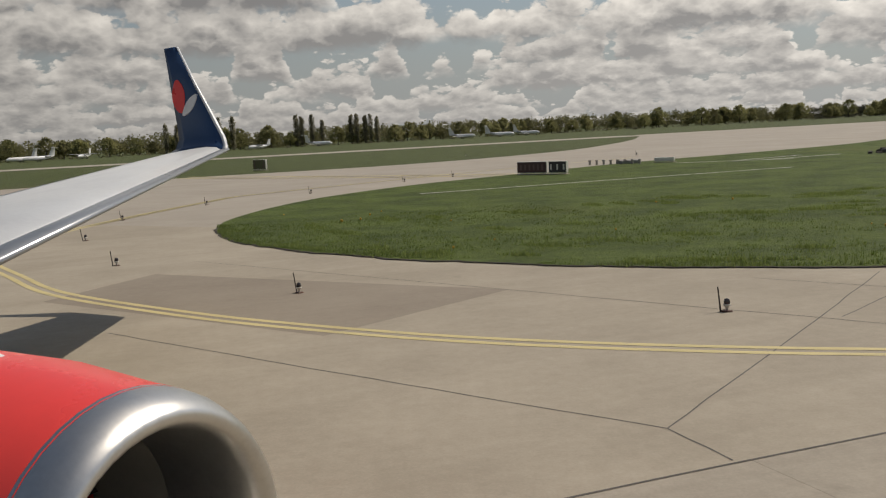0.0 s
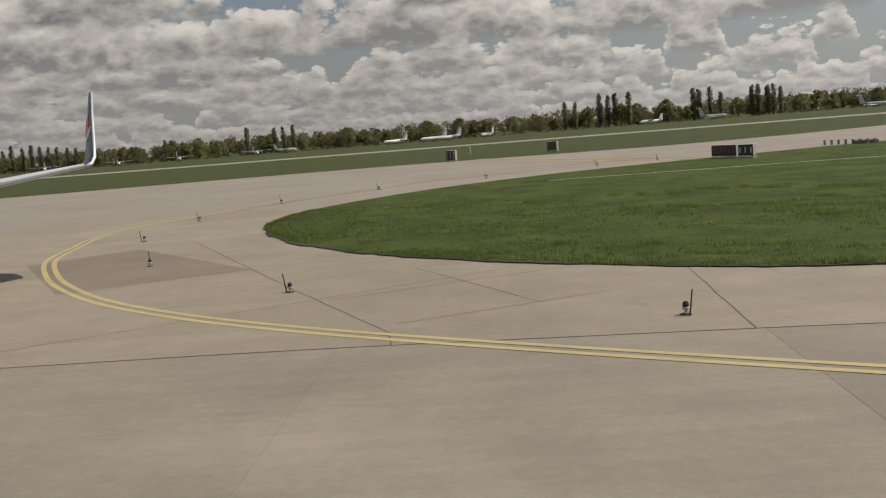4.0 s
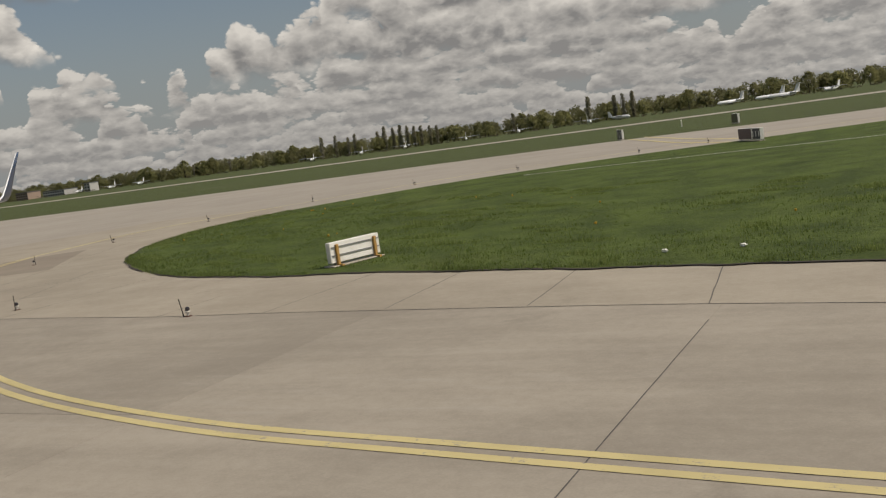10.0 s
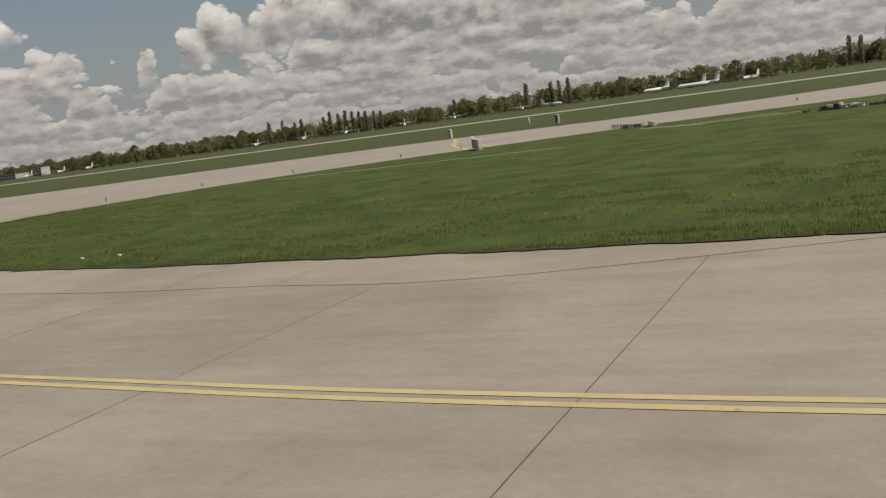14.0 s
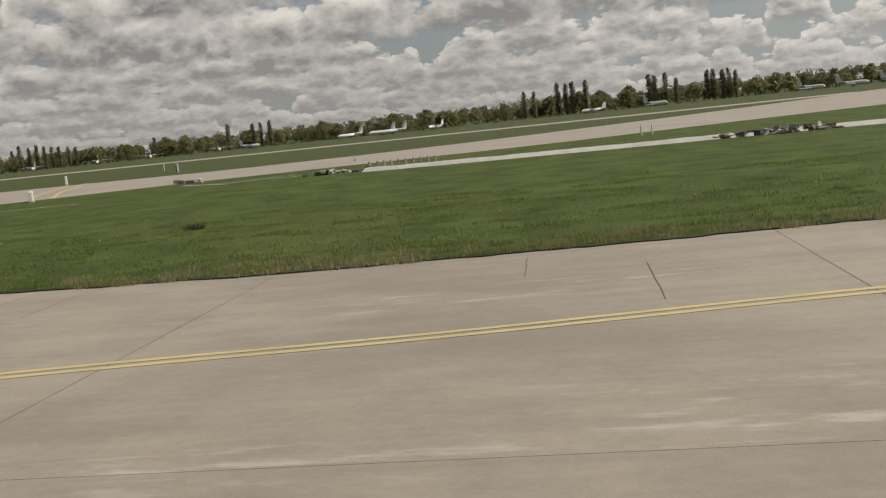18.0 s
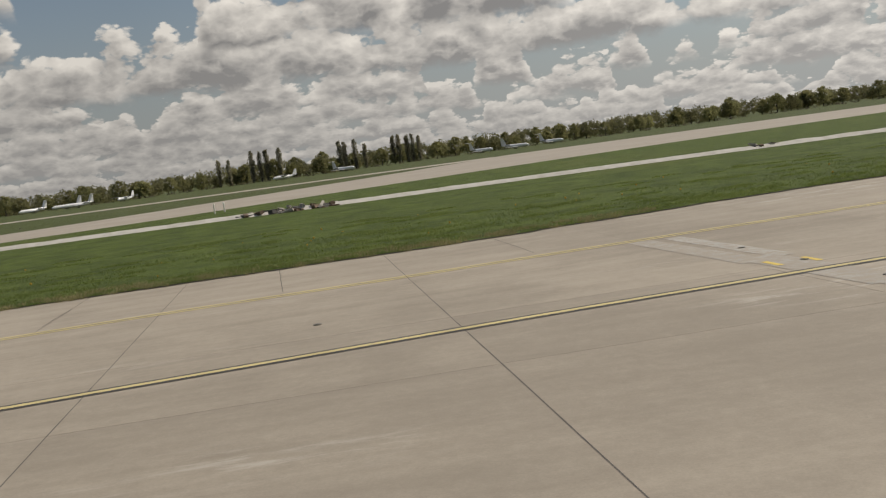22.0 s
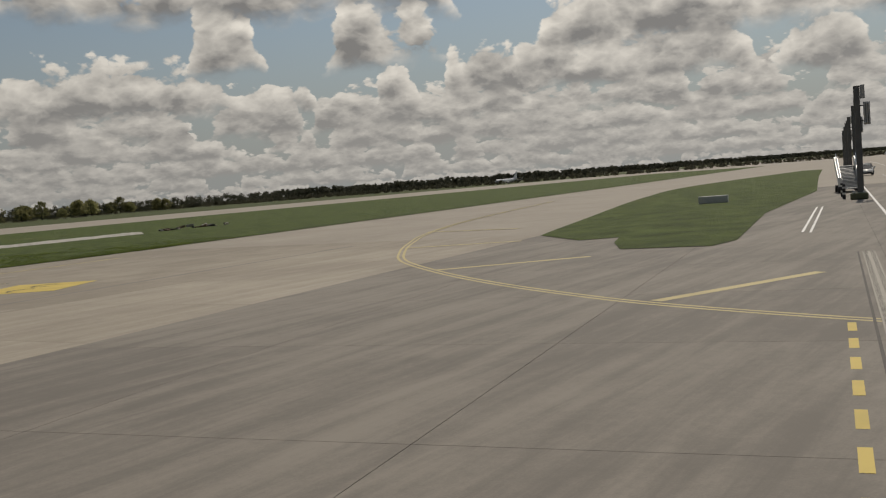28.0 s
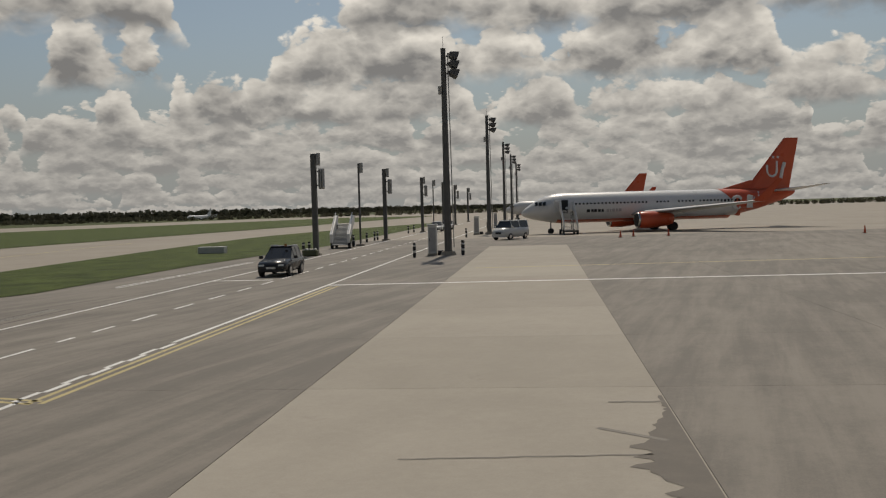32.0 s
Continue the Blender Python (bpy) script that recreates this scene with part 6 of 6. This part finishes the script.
for i, p in enumerate(near_line[:150]):
    q = near_line[i + 1] - near_line[max(0, i - 1)]
    side = Vector((-q.y, q.x, 0)).normalized()
    for k in range(190):
        off = 0.05 + 14 * random.random() ** 2.2
        o = p + side * off + q * random.uniform(-0.5, 0.5)
        lush = 0.5 + noise.noise((o.x * 0.25, o.y * 0.25, 0)) + 0.6 * noise.noise((o.x * 0.9, o.y * 0.9, 3))
        if lush > 0.25:
            tuft(o.x, o.y, 0.02, 0.05 + 0.075 * min(1.2, max(0, lush)), 5)
me = bpy.data.meshes.new("grass_tufts")
me.from_pydata(verts, [], faces)
m, n, b = material("grass_blade", (0.08, 0.13, 0.03), 0.75, spec=0.25)
island_rand = n.add("ShaderNodeNewGeometry").outputs["Random Per Island"]
tone = n.noise(place(n), 0.3, 3.0)
c = n.mix(n.step(n.math("ADD", n.math("MULTIPLY", tone, 0.6), n.math("MULTIPLY", island_rand, 0.4)), 0.3, 0.7), (0.095, 0.135, 0.028, 1), (0.20, 0.24, 0.075, 1))
n.put(b.inputs["Base Color"], c)
see_through(n, b, c, 0.5)
me.materials.append(m)
tagged(new("grass_tufts", me), "tufts of spring grass along the island edge", "grass", kind="stuff")
# brighter clumps of taller grass
verts, faces = [], []
for k in range(430):
    i = random.randrange(2, 145) if k % 3 else random.randrange(55, 110)
    q = near_line[i + 1] - near_line[i - 1]
    side = Vector((-q.y, q.x, 0)).normalized()
    o = near_line[i] + side * (0.3 + 22 * random.random() ** 1.6)
    r, long_r = random.uniform(0.15, 0.4), random.uniform(0.4, 1.6)
    for j in range(int(40 + 80 * long_r)):
        a, d = random.uniform(0, 6.28), math.sqrt(random.random())
        p = o + q.normalized() * (long_r * d * math.cos(a)) + side * (r * d * math.sin(a))
        tuft(p.x, p.y, 0.02, random.uniform(0.12, 0.22) * (1.1 - 0.6 * d), 3)
me = bpy.data.meshes.new("grass_clumps")
me.from_pydata(verts, [], faces)
m, n, b = material("pale_grass_blade", (0.16, 0.2, 0.06), 0.7, spec=0.25)
c = n.mix(n.add("ShaderNodeNewGeometry").outputs["Random Per Island"], (0.13, 0.18, 0.04, 1), (0.28, 0.32, 0.11, 1))
n.put(b.inputs["Base Color"], c)
see_through(n, b, c, 0.5)
me.materials.append(m)
tagged(new("grass_clumps", me), "taller pale green clumps in the mown grass", "grass", kind="stuff")
# dry straw and tall tufts at the edge of the middle stretch
verts, faces = [], []
for k in range(170):
    i = random.randrange(62, 96)
    q = near_line[i + 1] - near_line[i - 1]
    side = Vector((-q.y, q.x, 0)).normalized()
    o = near_line[i] + q * random.uniform(-0.5, 0.5) + side * (0.1 + 1.8 * random.random() ** 1.6)
    for j in range(45):
        a, d = random.uniform(0, 6.28), 0.45 * math.sqrt(random.random())
        tuft(o.x + d * math.cos(a), o.y + d * math.sin(a), 0.02, random.uniform(0.08, 0.17), 3)
me = bpy.data.meshes.new("straw_tufts")
me.from_pydata(verts, [], faces)
m, n, b = material("straw_blade", (0.3, 0.26, 0.13), 0.8, spec=0.2)
c = n.mix(n.add("ShaderNodeNewGeometry").outputs["Random Per Island"], (0.20, 0.20, 0.075, 1), (0.40, 0.345, 0.19, 1))
n.put(b.inputs["Base Color"], c)
see_through(n, b, c, 0.4)
me.materials.append(m)
tagged(new("straw_tufts", me), "dry pale straw along the edge of the grass", "grass", kind="stuff")
bm = bmesh.new()
for k in range(70):
    i = random.randrange(10, 120)
    p = near_line[i] + Vector((-0.3, 0.95, 0)) * random.uniform(3, 22)
    r = random.uniform(0.03, 0.06)
    bmesh.ops.create_icosphere(bm, subdivisions=1, radius=r, matrix=Matrix.Translation(p + Vector((0, 0, 0.12))))
thing("dandelions", bm, worn("flower_yellow", (0.45, 0.26, 0.02), (0.35, 0.2, 0.02), 0.8), "scattered yellow flowers in the grass", "flowers", kind="stuff")
for x, y, c in ((34.3, 25.1, 1), (32.6, 24.4, 0)):
    bit = Clumps()
    bit.puff((0, 0, 0.05), 0.09, 0.6, 4)
    tagged(new("litter", bit.mesh("litter", SIGN_WHITE)), "scrap of pale litter in the grass", "litter").matrix_world = pose(x, y, 0.03)

# ---- concrete slabs of the taxiway and apron ----
def slab(outline, z, mat):
    """One poured slab with its share of the sealed joint round it."""
    mid = sum((Vector((p[0], p[1], 0)) for p in outline), Vector()) / len(outline)
    rim_in = [Vector((p[0], p[1], 0)) - mid for p in outline]
    bm = bmesh.new()
    inset = [v - v.normalized() * 0.009 for v in rim_in]
    top = [bm.verts.new((v.x, v.y, 0)) for v in inset]
    rim = [bm.verts.new((v.x, v.y, -0.009)) for v in inset]
    out = [bm.verts.new((v.x, v.y, -0.009)) for v in rim_in]
    bm.faces.new(top)
    for i in range(len(top)):
        j = (i + 1) % len(top)
        bm.faces.new((rim[i], rim[j], top[j], top[i]))
        bm.faces.new((out[i], out[j], rim[j], rim[i])).material_index = 1
    o = new("slab", mesh_of("slab", bm, [mat, JOINT]))
    o.parent = pavement
    o.matrix_basis = Matrix.Translation(mid + Vector((0, 0, z)))


def cut(outline, a, way):
    """The part of an outline on the side of the line through a to which way points."""
    out = []
    for p, q in zip(outline, outline[1:] + outline[:1]):
        dp, dq = (p - a).dot(way), (q - a).dot(way)
        if dp >= 0:
            out.append(p)
        if dp * dq < 0:
            out.append(p.lerp(q, dp / (dp - dq)))
    return out


border_a, border_b = Vector((123.3, 9.3, 0)), Vector((150, 24.5, 0))
across = Vector((-(border_b - border_a).y, (border_b - border_a).x, 0)).normalized()
FIRST_ROWS = (16.0, -8.6, -15.6, -22.6, -29.6, -36.6, -43.6)
TURN_ROWS = (16.0, -1.5, -8.6, -15.6, -22.6, -29.6, -36.6, -43.6)
LATER_ROWS = (14.0, -9.7, -14.7, -22.4, -29.2, -36.2, -43.2, -50.2)
columns = [-28.7, -21.7, -14.7, -7.7, -0.7, 6.3, 13.3, 20.3, 27.3, 34.3, 41.7, 49.1, 56.5, 63.5, 70.6, 77.6, 90.6, 97.6, 104.7, 111.8, 117.8, 125.0, 133.0, 140.0, 147.0, 154.0, 161.0, 168.0]


def crossing(u, v):
    """Where a joint across the taxiway meets one along it; the later ones lie a little askew."""
    return U * (u - (0.031 * (v + 8) if u > 80 else 0.0)) + V * v


for u0, u1 in zip(columns, columns[1:]):
    rows = FIRST_ROWS if u1 < 25 else TURN_ROWS if u1 < 35 else LATER_ROWS
    for v1, v0 in zip(rows, rows[1:]):
        outline = [crossing(u0, v0), crossing(u1, v0), crossing(u1, v1), crossing(u0, v1)]
        outline = cut(outline, border_a - across * 0.3, across)
        if len(outline) > 2:
            slab(outline, 0, CONCRETE_PALE if u0 > 95 and v1 < -20 else CONCRETE)
for u, top in ((41.7, 3.6), (49.1, 3.2), (56.5, 3.0), (63.5, 4.2), (70.6, 4.2), (77.6, 4.1), (90.6, 5.2), (97.6, 5.8), (104.7, 6.0), (111.8, -14.7), (117.8, -20.5)):
    line = [crossing(u, top + (-29.0 - top) * q / 40) + U * (0.008 * noise.noise((q * 0.6, u, 0))) for q in range(41)]
    thing("slab_joint", ribbon(line, 0.02, 0.0024), JOINT, "dark sealed joint across the taxiway slabs", "joint", kind="structure")
along = smooth_line([(100, 5.6), (108.5, 9.4), (115.6, 12.8), (121.05, 15.45), (127.2, 18.8), (134, 22.4)], 1.0)
thing("slab_joint", ribbon(along, 0.03, 0.0026), JOINT, "dark sealed joint along the taxiway slabs", "joint", kind="structure")
for i in range(-4, 13):
    for j in range(-9, 6):
        s, n = 115.3 + 7.5 * i, -102.15 + 6.9 * j
        outline = cut([on_road(s, n), on_road(s + 7.5, n), on_road(s + 7.5, n + 6.9), on_road(s, n + 6.9)], border_a, -across)
        if len(outline) > 2 and outline[0].x > 100:
            slab(outline, 0.004, CONCRETE_LIGHT if j == 0 and i < 10 else CONCRETE_DARK)
